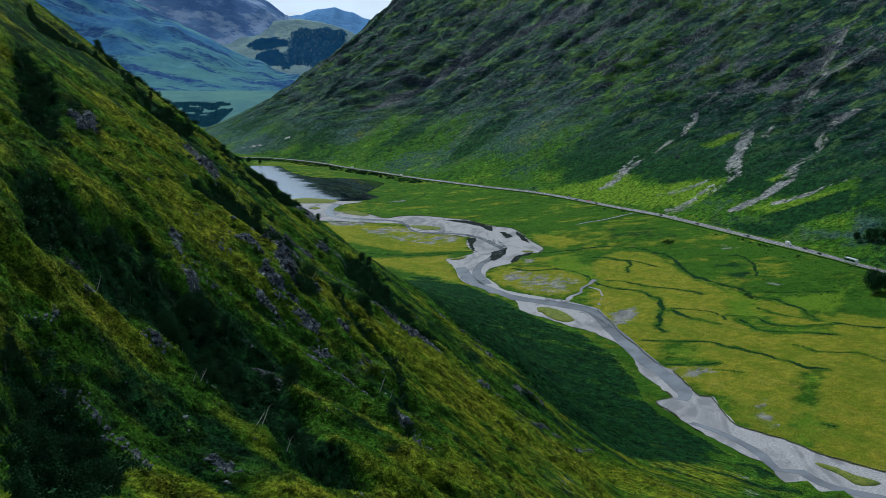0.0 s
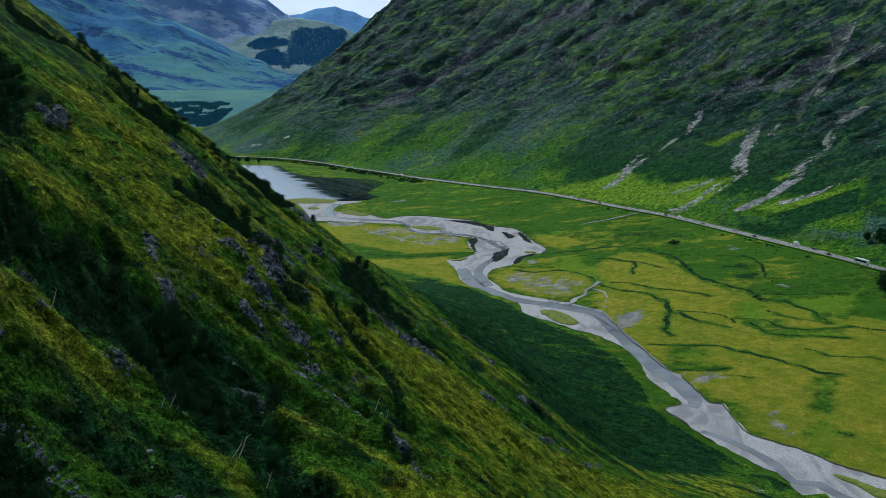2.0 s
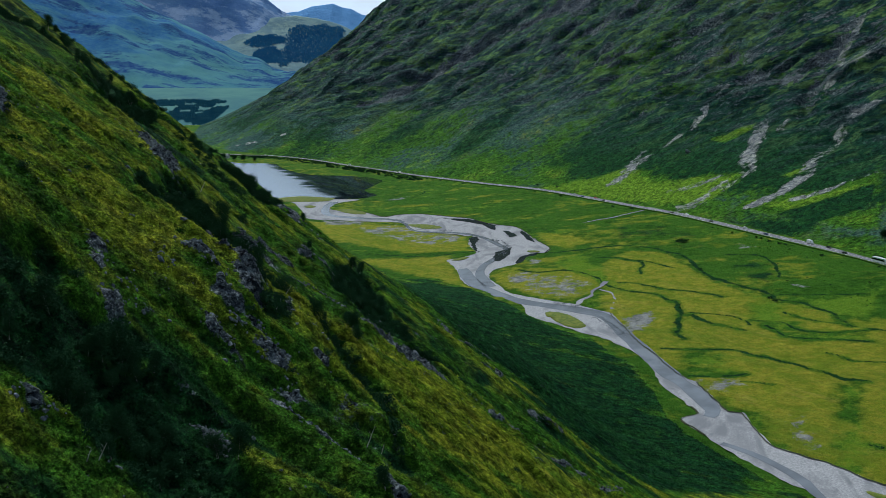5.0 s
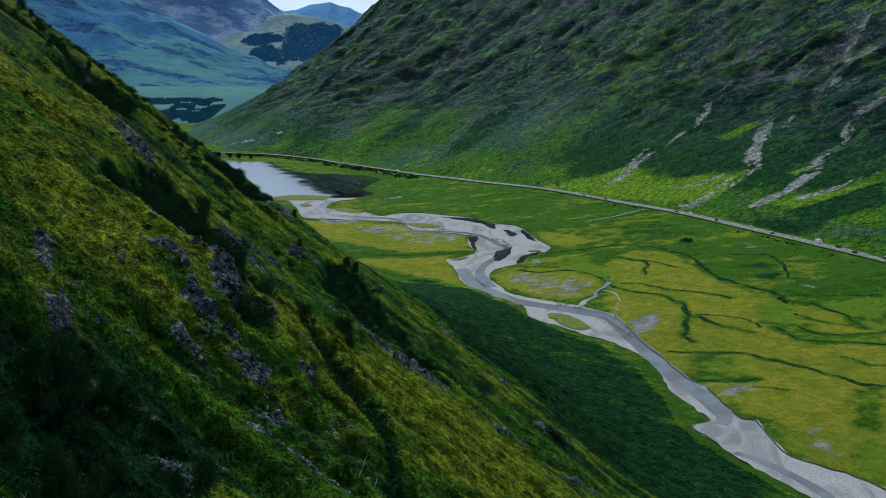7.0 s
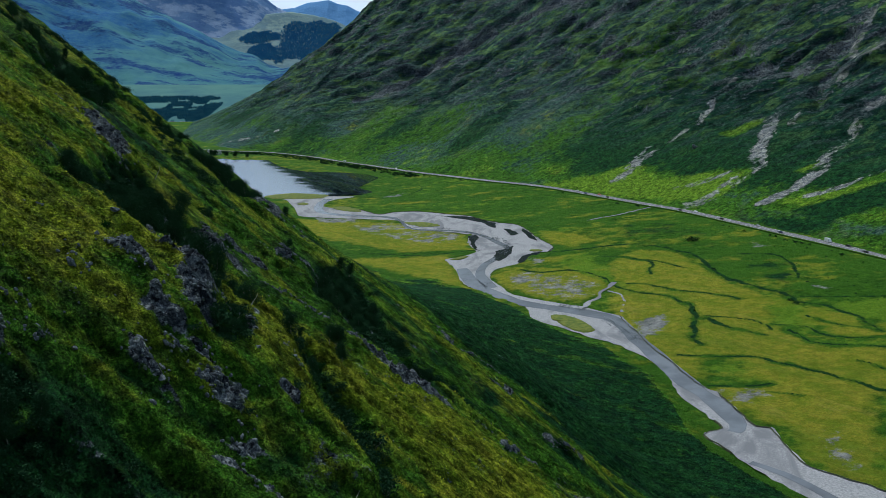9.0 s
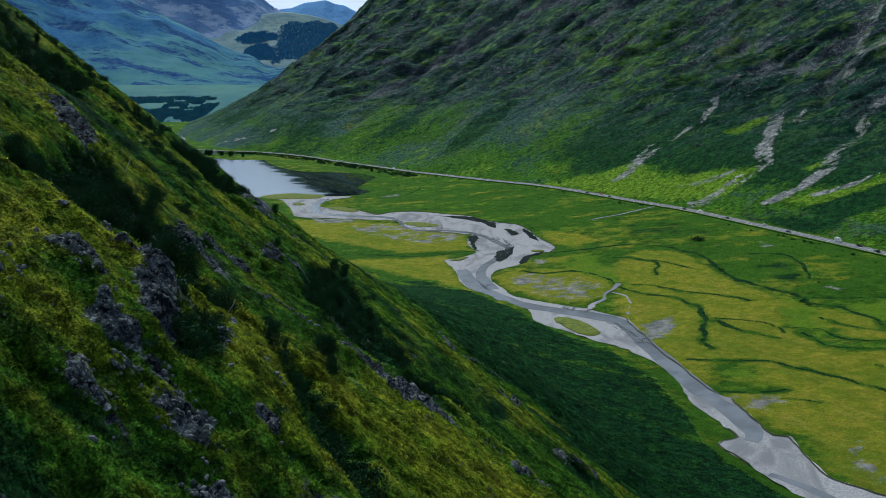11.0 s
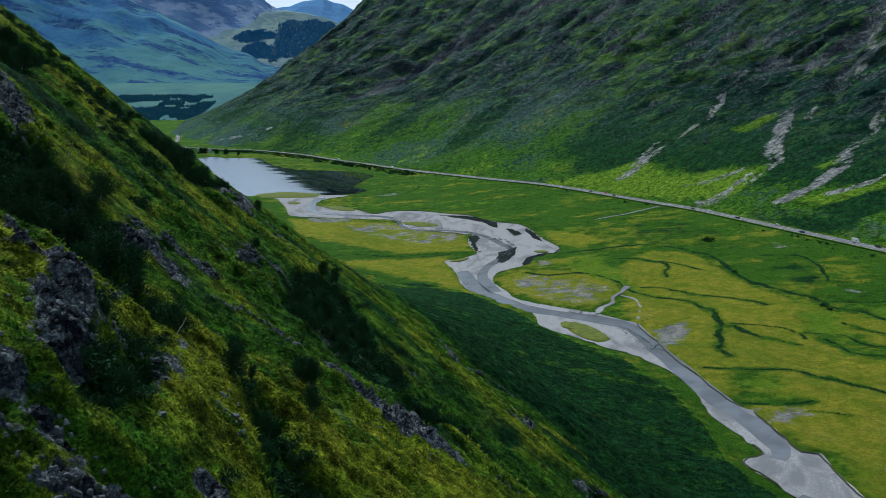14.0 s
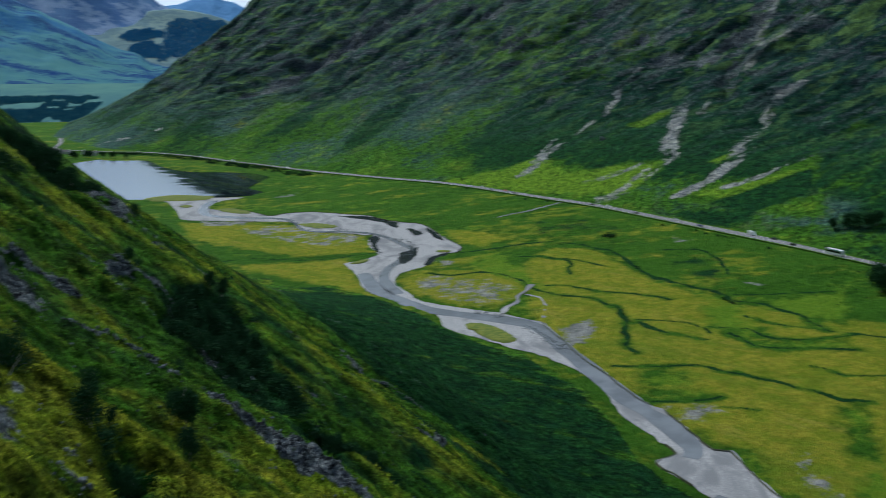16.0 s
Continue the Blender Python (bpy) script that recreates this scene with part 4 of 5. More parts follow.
for text in POOLS:
    q = rough_outline(line(text), 3, 1.2, 109)
    tagged(new("water", filled("water", q, valley_floor(q[:, 0], q[:, 1]) - 0.15, POOL_WATER)), label="dark still pool in the gravel", category="pool", kind="structure")
ISLANDS = ["78,620 87,618 94,603 98,585 91,581 83,597", "-174,1170 -166,1183 -146,1195 -113,1185 -101,1176 -110,1155 -140,1152 -161,1153",
           "-92,1089 -78,1093 -60,1072 -58,1057 -76,1065", "-130,1112 -124,1123 -117,1115 -121,1104", "157,352 163,347 168,338 172,330 166,330 162,339",
           "26,800 33,806 40,806 34,797", "-12,985 10,975 22,950 4,955", "88,808 95,806 97,800 90,801"]


def island(text):
    q = rough_outline(line(text), 2.5, 1.0, 113)
    c = q.mean(0)
    rings = [(1.0, -0.35), (0.97, 0.1), (0.8, 0.3), (0.45, 0.45)]
    verts, faces, n = [], [], len(q)
    for k, lift in rings:
        p = c + (q - c) * k
        verts += [(a, b, z) for (a, b), z in zip(p, valley_floor(p[:, 0], p[:, 1]) + lift + 0.1 * vnoise(p[:, 0] / 3, p[:, 1] / 3, 5))]
    verts.append((*c, float(valley_floor(c[0], c[1])) + 0.5))
    for r in range(len(rings) - 1):
        faces += [(r * n + i, r * n + (i + 1) % n, (r + 1) * n + (i + 1) % n, (r + 1) * n + i) for i in range(n)]
    r = len(rings) - 1
    faces += [(r * n + i, r * n + (i + 1) % n, len(verts) - 1) for i in range(n)]
    me = mesh_from("islet", verts, faces, TURF, True)
    bm = bmesh.new()
    bm.from_mesh(me)
    bmesh.ops.recalc_face_normals(bm, faces=bm.faces)
    bm.to_mesh(me)
    bm.free()
    return tagged(new("islet", me), label="low grassy islet in the gravel river bed", category="islet", group="river islets")


for text in ISLANDS:
    island(text)

# undercut earth banks on the outer bends
for name, pts, a, b in (("bank", BANK_R, 5, 20), ("bank", BANK_R, 32, 42), ("bank", BANK_R2, 0, 13), ("bank", BANK_L2, 2, 6)):
    q = dense(pts[a:b], 3)
    z = valley_floor(q[:, 0], q[:, 1])
    q = q + 0.6 * np.stack([vnoise(q[:, 0] / 3, q[:, 1] / 3, 117), vnoise(q[:, 0] / 3, q[:, 1] / 3, 118)], -1)
    hgt = 0.15 + 0.3 * vnoise(q[:, 0] / 9, q[:, 1] / 9, 119)
    t = np.gradient(q, axis=0)
    t /= np.linalg.norm(t, axis=1)[:, None]
    nrm = np.stack([t[:, 1], -t[:, 0]], -1) * (1 if pts is BANK_L2 else -1)
    verts = [(*p, zz - 0.4) for p, zz in zip(q, z)] + [(*p, zz + h) for p, zz, h in zip(q - nrm * 0.3, z, hgt)] + [(*p, zz + 0.05) for p, zz in zip(q - nrm * 0.8, z)]
    n = len(q)
    faces = [(i, i + 1, n + i + 1, n + i) for i in range(n - 1)] + [(n + i, n + i + 1, 2 * n + i + 1, 2 * n + i) for i in range(n - 1)]
    tagged(new("bank", mesh_from("bank", verts, faces, EARTH)), label="dark undercut earth bank along the river", category="river bank", kind="structure")

road_line = dense(ROAD, 6)
tagged(new("road", ribbon("road", road_line, 6.6, 0.95, ASPHALT, 0.9)), label="grey two-lane asphalt road along the glen", category="road", kind="structure")
WHITE_LINE = plain_material("road paint", (0.6, 0.6, 0.58), (0.7, 0.7, 0.68), 1.0, 0.7)
nrm_road = np.gradient(road_line, axis=0)
nrm_road = np.stack([nrm_road[:, 1], -nrm_road[:, 0]], -1) / np.linalg.norm(nrm_road, axis=1)[:, None]
for side in (-3.1, 0.0, 3.1):
    tagged(new("road_marking", ribbon("road_marking", road_line + nrm_road * side, 0.18, 0.957, WHITE_LINE)), label="worn white painted line on the road", category="road marking", kind="structure")
VERGE = plain_material("gravel verge", (0.05, 0.09, 0.012), (0.03, 0.085, 0.008), 0.5, 0.95)
for side in (-4.0, 4.0):
    tagged(new("verge", ribbon("verge", road_line + nrm_road * side, 1.6, 0.88, VERGE, 0.9)), label="gravelly grass verge beside the road", category="verge", kind="structure")
for text, wide in (("100,630 104,640 112,648 115,661 122,670 129,682", 3.0), ("120,662 125,652 126,640 122,626 119,612", 1.8), ("150,905 165,914 178,918 205,935 226,948", 2.0)):
    pts = dense(line(text), 2)
    pts = pts + 0.8 * np.stack([vnoise(pts[:, 0] / 5, pts[:, 1] / 5, 131), vnoise(pts[:, 0] / 5, pts[:, 1] / 5, 132)], -1)
    w = wide * (0.9 + 0.6 * vnoise(pts[:, 0] / 6, pts[:, 1] / 6, 133))
    tagged(new("gravel_path", ribbon("gravel_path", pts, w, 0.3, GRAVEL)), label="narrow pale gravel side channel", category="path", kind="structure")


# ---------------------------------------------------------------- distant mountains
# all tones handed in are blued, so the base colour carries the haze
def hazed_material(name, low, high, bare, scale=0.0045, pasture=False):
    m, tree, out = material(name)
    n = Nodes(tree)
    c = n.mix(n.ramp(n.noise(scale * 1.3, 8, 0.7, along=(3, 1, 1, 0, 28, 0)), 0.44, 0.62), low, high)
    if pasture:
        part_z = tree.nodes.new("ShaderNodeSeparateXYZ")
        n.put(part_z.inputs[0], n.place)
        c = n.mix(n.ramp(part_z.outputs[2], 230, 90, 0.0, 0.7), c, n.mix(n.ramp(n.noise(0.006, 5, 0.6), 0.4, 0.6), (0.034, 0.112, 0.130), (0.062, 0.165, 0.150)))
    # third tone: painted shadow patches on the green flank, pale rock on the heath
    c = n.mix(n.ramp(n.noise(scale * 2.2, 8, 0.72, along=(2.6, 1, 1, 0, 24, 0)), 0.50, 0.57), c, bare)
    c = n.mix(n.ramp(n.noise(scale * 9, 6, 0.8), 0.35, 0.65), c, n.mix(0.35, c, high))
    n.put(out.inputs["Base Color"], c)
    n.put(out.inputs["Normal"], n.bump(n.noise(scale * 5, 6, 0.75), 0.8, 9))
    return m


def far_mountain(name, ridge, run, foot, mat, label, seed, lean=0.0, amp=1.0):
    """A mountain seen from the glen: a crest line with a ribbed face that falls towards the glen and a back behind it."""
    crest = np.array([[float(v) for v in p.split(",")] for p in ridge.split()])
    s = np.linspace(0, 1, len(crest))
    m = 160
    t = np.linspace(0, 1, m)
    cx, cy, cz = (np.interp(t, s, crest[:, k]) for k in range(3))
    cz = cz + amp * (9 * vnoise(t * 14, t * 0, seed) + 4 * vnoise(t * 41, t * 0, seed + 1))
    rows = 90
    verts = []
    for r in range(rows):
        v = (r - 6) / (rows - 7)
        out = max(v, 0) * run
        x, y = cx + lean * out, cy - out + (12 * -min(v, 0) * 6)
        fall = np.where(v > 0, foot + (cz - foot) * (1 - max(v, 0)) ** 1.25, cz + v * 6 * 40)
        k = min(max(v, 0) * 6, 1) * (1 - max(v, 0))
        rib = amp * k * (44 * ridged((x + 0.5 * y) / 300, y / 900, 3, seed + 3) + 14 * fbm(x / 90, y / 140, 3, seed + 5))
        verts.append(np.stack([x, y, fall + rib], -1))
    verts = np.vstack(verts)
    ids = np.arange(rows * m).reshape(rows, m)
    quads = np.stack([ids[:-1, :-1], ids[:-1, 1:], ids[1:, 1:], ids[1:, :-1]], -1).reshape(-1, 4)[:, ::-1]
    return tagged(new("backdrop", mesh_from("backdrop", verts, quads, mat, True)), label=label, category="mountain", kind="structure")


# haze painted into every tone, bluer on the farther hills
HAZED_GREEN = hazed_material("hazed far grass", (0.018, 0.088, 0.220), (0.070, 0.190, 0.215), (0.004, 0.030, 0.130), pasture=True)
HAZED_HUMP = hazed_material("hazed far moor", (0.115, 0.185, 0.20), (0.165, 0.235, 0.22), (0.085, 0.145, 0.175))
HAZED_PURPLE = hazed_material("hazed far heath", (0.085, 0.16, 0.33), (0.14, 0.24, 0.40), (0.30, 0.38, 0.52))
HAZED_BLUE = hazed_material("hazed far rock", (0.11, 0.25, 0.46), (0.13, 0.28, 0.50), (0.09, 0.22, 0.42))
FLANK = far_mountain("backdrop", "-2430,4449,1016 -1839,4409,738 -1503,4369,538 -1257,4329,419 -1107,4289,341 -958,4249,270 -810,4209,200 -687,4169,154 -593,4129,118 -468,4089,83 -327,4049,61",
                     1300, -20, HAZED_GREEN, "distant green mountain flank with shadowed ribs", 201, 0.18, 0.6)
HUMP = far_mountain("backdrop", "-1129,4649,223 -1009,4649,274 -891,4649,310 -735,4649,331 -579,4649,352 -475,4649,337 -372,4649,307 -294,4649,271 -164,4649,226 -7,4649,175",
                    900, 0, HAZED_HUMP, "distant rounded hill of pale moor grass", 211, 0.0, 0.35)
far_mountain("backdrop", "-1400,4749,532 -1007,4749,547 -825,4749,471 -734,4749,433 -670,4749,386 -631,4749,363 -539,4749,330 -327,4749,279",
             450, 120, HAZED_PURPLE, "distant blue-grey mountain with pale rock", 221, 0.0, 0.45)
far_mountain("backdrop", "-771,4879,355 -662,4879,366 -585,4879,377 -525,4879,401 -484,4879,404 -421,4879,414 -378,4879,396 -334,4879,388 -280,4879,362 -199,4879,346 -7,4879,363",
             350, 200, HAZED_BLUE, "farthest blue mountain peaks on the skyline", 231, 0.0, 0.12)
# plain far ground that carries on to the horizon, under and behind the hills
tagged(new("backdrop", mesh_from("backdrop", [(-4600, -2500, -60), (4600, -2500, -60), (4600, 4950, -60), (-4600, 4950, -60)], [(0, 1, 2, 3)], MOOR)),
       label="far moorland beyond the glen", category="ground", kind="structure")


def conifers(spots, mat, name, label, seed):
    """A far wood of small conifers, as one mesh."""
    rnd = np.random.RandomState(seed)
    verts, faces = [], []
    for x, y, z, h in spots:
        r = h * rnd.uniform(0.30, 0.45)
        a0 = rnd.uniform(0, 6.28)
        for lo, hi, k in ((0.05, 0.6, 1.0), (0.4, 1.0, 0.62)):
            b = len(verts)
            for i in range(5):
                a = a0 + i * 6.283 / 5
                verts.append((x + r * k * math.cos(a), y + r * k * math.sin(a), z + h * lo))
            verts.append((x, y, z + h * hi))
            faces += [(b + i, b + (i + 1) % 5, b + 5) for i in range(5)]
    return tagged(new(name, mesh_from(name, verts, faces, mat)), label=label, category="trees", kind="stuff")


# both woods are coloured bluer and paler to paint in haze
HAZED_WOOD = plain_material("hazed far conifer wood", (0.028, 0.130, 0.250), (0.040, 0.155, 0.265), 0.02, 0.95)
HAZED_GLEN_WOOD = plain_material("hazed glen wood", (0.022, 0.100, 0.150), (0.040, 0.135, 0.165), 0.03, 0.95)


def plantation(hill, x0, x1, lo, hi, count, seed, mat=None, label="blue-green conifer plantation on a far hill", gaps=-0.35):
    """Conifers planted over a stretch of a far hill's face."""
    rn = np.random.RandomState(seed)
    co = np.empty(len(hill.data.vertices) * 3)
    hill.data.vertices.foreach_get("co", co)
    co = co.reshape(-1, 3)
    m = (co[:, 0] > x0) & (co[:, 0] < x1) & (co[:, 2] > lo + 9 * vnoise(co[:, 0] / 45, co[:, 0] * 0, seed)) & (co[:, 2] < hi - 22 * np.abs((co[:, 0] - (x0 + x1) / 2) / (x1 - x0) * 2) ** 3 + 7 * vnoise(co[:, 0] / 22, co[:, 0] * 0, seed + 1)) & (vnoise(co[:, 0] / 60, co[:, 2] / 25, seed) > gaps)
    pick = co[m][rn.randint(0, m.sum(), count)]
    pick = pick + rn.normal(0, 1, (count, 3)) * (6, 6, 0)
    conifers([(a, b, c - 5, h) for (a, b, c), h in zip(pick, rn.uniform(7, 11, count))], mat or HAZED_WOOD, "wood", label, seed)


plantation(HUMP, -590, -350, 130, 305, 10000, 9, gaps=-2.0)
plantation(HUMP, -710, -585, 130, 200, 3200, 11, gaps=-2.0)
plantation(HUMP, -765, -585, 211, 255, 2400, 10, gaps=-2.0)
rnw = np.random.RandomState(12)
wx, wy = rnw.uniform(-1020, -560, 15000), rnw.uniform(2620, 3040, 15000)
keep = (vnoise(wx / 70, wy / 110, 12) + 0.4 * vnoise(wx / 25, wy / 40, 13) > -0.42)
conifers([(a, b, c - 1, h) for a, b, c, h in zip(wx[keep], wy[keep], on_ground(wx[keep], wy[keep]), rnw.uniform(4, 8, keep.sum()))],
         HAZED_GLEN_WOOD, "wood", "dark conifer wood at the glen's mouth", 12)


# ---------------------------------------------------------------- trees and shrubs
def leaf_material(name, a, b):
    m, tree, out = material(name)
    n = Nodes(tree)
    info = tree.nodes.new("ShaderNodeObjectInfo").outputs["Random"]
    geo = tree.nodes.new("ShaderNodeNewGeometry").outputs["Random Per Island"]
    c = n.mix(geo, a, b)
    c = n.mix(n.ramp(info, 0.0, 1.0, 0.0, 0.45), c, tuple(v * 0.55 for v in a))
    n.put(out.inputs["Base Color"], c)
    out.inputs["Roughness"].default_value = 0.8
    return m


LEAF = leaf_material("birch leaves", (0.014, 0.050, 0.022), (0.030, 0.076, 0.028))
FERN_LEAF = leaf_material("bracken fronds", (0.006, 0.038, 0.007), (0.022, 0.085, 0.007))
BARK = plain_material("pale birch bark", (0.10, 0.09, 0.075), (0.42, 0.40, 0.36), 3.0, 0.85, 0, 0.01)


def limb(verts, faces, a, b, ra, rb, n=6):
    a, b = Vector(a), Vector(b)
    w = (b - a).normalized()
    u = w.orthogonal().normalized()
    v = w.cross(u)
    k = len(verts)
    for c, r in ((a, ra), (b, rb)):
        for i in range(n):
            t = 6.28318 * i / n
            verts.append(tuple(c + (u * math.cos(t) + v * math.sin(t)) * r))
    faces += [(k + i, k + (i + 1) % n, k + n + (i + 1) % n, k + n + i) for i in range(n)]


def tree_kind(seed, tall, wide, leaves, leaf, mat=None, name="birch_tree", stems=1):
    """A small tree: leaning tapered trunk with limbs, and a ragged crown of many leaf sprays."""
    rnd = random.Random(seed)
    tv, tf, tips = [], [], []
    for st in range(stems):
        base = Vector((rnd.uniform(-0.25, 0.25) * (stems > 1), rnd.uniform(-0.25, 0.25) * (stems > 1), -0.4))
        lean = Vector((rnd.uniform(0.0, 0.35), rnd.uniform(-0.15, 0.15), 1)).normalized()
        prev, r = base, 0.018 * tall
        for k in range(5):
            nxt = prev + lean * (tall * 0.9 / 5) + Vector((rnd.uniform(-0.12, 0.12), rnd.uniform(-0.12, 0.12), 0))
            limb(tv, tf, prev, nxt, r, r * 0.78)
            r *= 0.78
            prev = nxt
            if k > 0:
                for _ in range(3):
                    a = rnd.uniform(0, 6.28)
                    reach = wide * rnd.uniform(0.35, 0.95) * (1.1 - 0.14 * k)
                    tip = nxt + Vector((math.cos(a) * reach, math.sin(a) * reach, tall * rnd.uniform(0.02, 0.14)))
                    limb(tv, tf, nxt, tip, r * 0.5, r * 0.12, 4)
                    tips += [tip, nxt.lerp(tip, 0.6)]
        tips.append(prev)
    lv, lf = [], []
    for i in range(leaves):
        t = rnd.choice(tips)
        s = wide * 0.34
        c = t + Vector((rnd.gauss(0, s), rnd.gauss(0, s), rnd.gauss(0, s * 0.75)))
        if c.z < tall * 0.12:
            c.z = tall * rnd.uniform(0.12, 0.4)
        d = Vector((rnd.gauss(0, 1), rnd.gauss(0, 1), rnd.gauss(0.2, 0.6))).normalized()
        u = d.orthogonal().normalized()
        v = d.cross(u)
        q = leaf * rnd.uniform(0.6, 1.3)
        k = len(lv)
        lv += [tuple(c + u * q), tuple(c + v * q * 0.7), tuple(c - u * q * 0.7 - v * q * 0.4 + d * q * 0.3)]
        lf.append((k, k + 1, k + 2))
    root = new(name)
    for nm, vv, ff, mm in (("trunk", tv, tf, BARK), ("crown", lv, lf, mat or LEAF)):
        o = new(nm, mesh_from(nm, vv, ff, mm))
        o.parent = root
    return root


def shrub_kind(seed, size, leaves, mat, name="shrub"):
    """A low ragged shrub: short stems under a clumped mass of sprays."""
    rnd = random.Random(seed)
    sv, sf, lv, lf = [], [], [], []
    lumps = [Vector((rnd.uniform(-0.6, 0.6) * size, rnd.uniform(-0.6, 0.6) * size, size * rnd.uniform(0.2, 0.55))) for _ in range(6)]
    for p in lumps:
        limb(sv, sf, (p.x * 0.2, p.y * 0.2, -0.3), p, 0.03 * size, 0.012 * size, 4)
    for i in range(leaves):
        p = rnd.choice(lumps)
        c = p + Vector((rnd.gauss(0, 0.24), rnd.gauss(0, 0.24), rnd.gauss(0, 0.20))) * size
        c.z = max(c.z, 0.02)
        d = Vector((rnd.gauss(0, 1), rnd.gauss(0, 1), rnd.gauss(0.3, 0.6))).normalized()
        u = d.orthogonal().normalized()
        v = d.cross(u)
        q = size * 0.09 * rnd.uniform(0.6, 1.4)
        k = len(lv)
        lv += [tuple(c + u * q), tuple(c + v * q * 0.5), tuple(c - u * q), tuple(c - v * q * 0.5)]
        lf.append((k, k + 1, k + 2, k + 3))
    root = new(name)
    for nm, vv, ff, mm in (("stems", sv, sf, BARK), ("leaves", lv, lf, mat)):
        o = new(nm, mesh_from(nm, vv, ff, mm))
        o.parent = root
    return root


def ground_z(x, y):
    return float(on_ground(x, y)[0])


def plant(kinds, x, y, size, rnd, label, category, group, sink=0.15):
    """Sets a copy of one of the kinds on the ground; the first use of a kind is the kind itself."""
    src = kinds[rnd.randrange(len(kinds))]
    m = Matrix.LocRotScale((x, y, ground_z(x, y) - sink * size), Euler((rnd.uniform(-0.08, 0.08), rnd.uniform(-0.08, 0.08), rnd.uniform(0, 6.28))), None)
    if src.get("label") is None:
        ob = src
        ob.matrix_basis = m
    else:
        ob = copy_thing(src, m)
    ob.scale = (size, size, size)
    return tagged(ob, label=label, category=category, group=group)


BIRCHES = [tree_kind(1, 5.5, 1.9, 3800, 0.15), tree_kind(2, 6.5, 2.2, 4400, 0.16), tree_kind(3, 4.8, 2.1, 3800, 0.15, stems=2), tree_kind(4, 5.8, 1.7, 3600, 0.15, stems=2)]
SHRUBS = [shrub_kind(11, 1.2, 420, LEAF), shrub_kind(12, 1.3, 460, LEAF), shrub_kind(13, 1.1, 400, FERN_LEAF)]
rnd = random.Random(7)
BIRCH_LABEL = "small dark-green birch tree in a steep gully"


def in_outline(text, count, r):
    """Random places inside a closed outline."""
    p = line(text)
    lo, hi = p.min(0), p.max(0)
    q = np.stack([r.uniform(lo[0], hi[0], count * 12), r.uniform(lo[1], hi[1], count * 12)], -1)
    return q[inside(q[:, 0], q[:, 1], p) > 0][:count]


def area(text):
    p = line(text)
    q = np.roll(p, -1, 0)
    return abs(np.sum(p[:, 0] * q[:, 1] - p[:, 1] * q[:, 0])) / 2


rb = np.random.RandomState(5)
for text in BELTS:
    size = area(text)
    p = line(text)
    wide = 2 * size / np.sum(np.linalg.norm(p - np.roll(p, 1, 0), axis=1))
    for x, y in in_outline(text, int(min(22, 3 + size / 22)), rb):
        plant(BIRCHES, x, y, rnd.uniform(0.5, 1.0) * min(0.85, max(0.34, wide / 9)), rnd, BIRCH_LABEL, "tree", "birches in the gullies")
    for x, y in in_outline(text, int(min(14, 4 + size / 40)), rb):
        plant(SHRUBS, x, y, rnd.uniform(0.8, 1.8), rnd, "dark-green shrub on the grassy hillside", "shrub", "hillside shrubs")


def thicket(spots, seed, label="dark-green scrub filling the steep gullies"):
    """Scrub that fills the gullies between the trees, as one mesh."""
    r = np.random.RandomState(seed)
    bases = []
    for s in SHRUBS[:2]:
        me = [c for c in s.children if c.name.startswith("leaves")][0].data
        co = np.empty(len(me.vertices) * 3)
        me.vertices.foreach_get("co", co)
        bases.append(co.reshape(-1, 3))
    pick = [bases[i] for i in r.randint(0, 2, len(spots))]
    out = []
    for b, (x, y, z, s) in zip(pick, spots):
        a = r.uniform(0, 6.283)
        c, d = math.cos(a) * s, math.sin(a) * s
        out.append(np.stack([b[:, 0] * c - b[:, 1] * d + x, b[:, 0] * d + b[:, 1] * c + y, b[:, 2] * s * 0.9 + z], -1))
    flat = np.vstack(out)
    me = bpy.data.meshes.new("thicket")
    n = len(flat) // 4
    me.vertices.add(4 * n)
    me.vertices.foreach_set("co", flat.ravel())
    me.loops.add(4 * n)
    me.loops.foreach_set("vertex_index", np.arange(4 * n))
    me.polygons.add(n)
    me.polygons.foreach_set("loop_start", np.arange(n) * 4)
    me.polygons.foreach_set("loop_total", np.full(n, 4))
    me.update()
    me.materials.append(LEAF)
    tagged(new("thicket", me), label=label, category="scrub", kind="stuff")


rt = np.random.RandomState(77)
spots = []
for text in BELTS:
    p = in_outline(text, int(min(110, 14 + area(text) / 4)), rt)
    spots += list(zip(p[:, 0], p[:, 1], on_ground(p[:, 0], p[:, 1]) - 0.4, rt.uniform(0.6, 1.4, len(p)) * np.interp(p[:, 1], [230, 300], [1.0, 1.5])))
pts = dense(line("-118,380 -108,372 -96,365 -89,362 -75,339 -66,324 -56,312"), 0.5)
p = pts[rt.randint(0, len(pts), 120)] + rt.normal(0, 3.5, (120, 2))
spots += list(zip(p[:, 0], p[:, 1], on_ground(p[:, 0], p[:, 1]) - 0.5, rt.uniform(0.7, 1.8, 120)))
thicket(spots, 78)
# scrub on the shore between the road and the loch
spots = []
for p, q in zip(road_line, nrm_road):
    if -330 < p[0] < 20 and p[1] > 1300:
        for k in range(7):
            x, y = p - q * rt.uniform(7, 34)
            if rt.rand() < 0.75 + 0.5 * vnoise(x / 30, y / 30, 51) and inside(np.array([x]), np.array([y]), LOCH)[0] < -3:
                spots.append((x, y, ground_z(x, y) - 0.2, rt.uniform(1.0, 2.6)))
thicket(spots, 79, "dark-green scrub between the road and the loch")
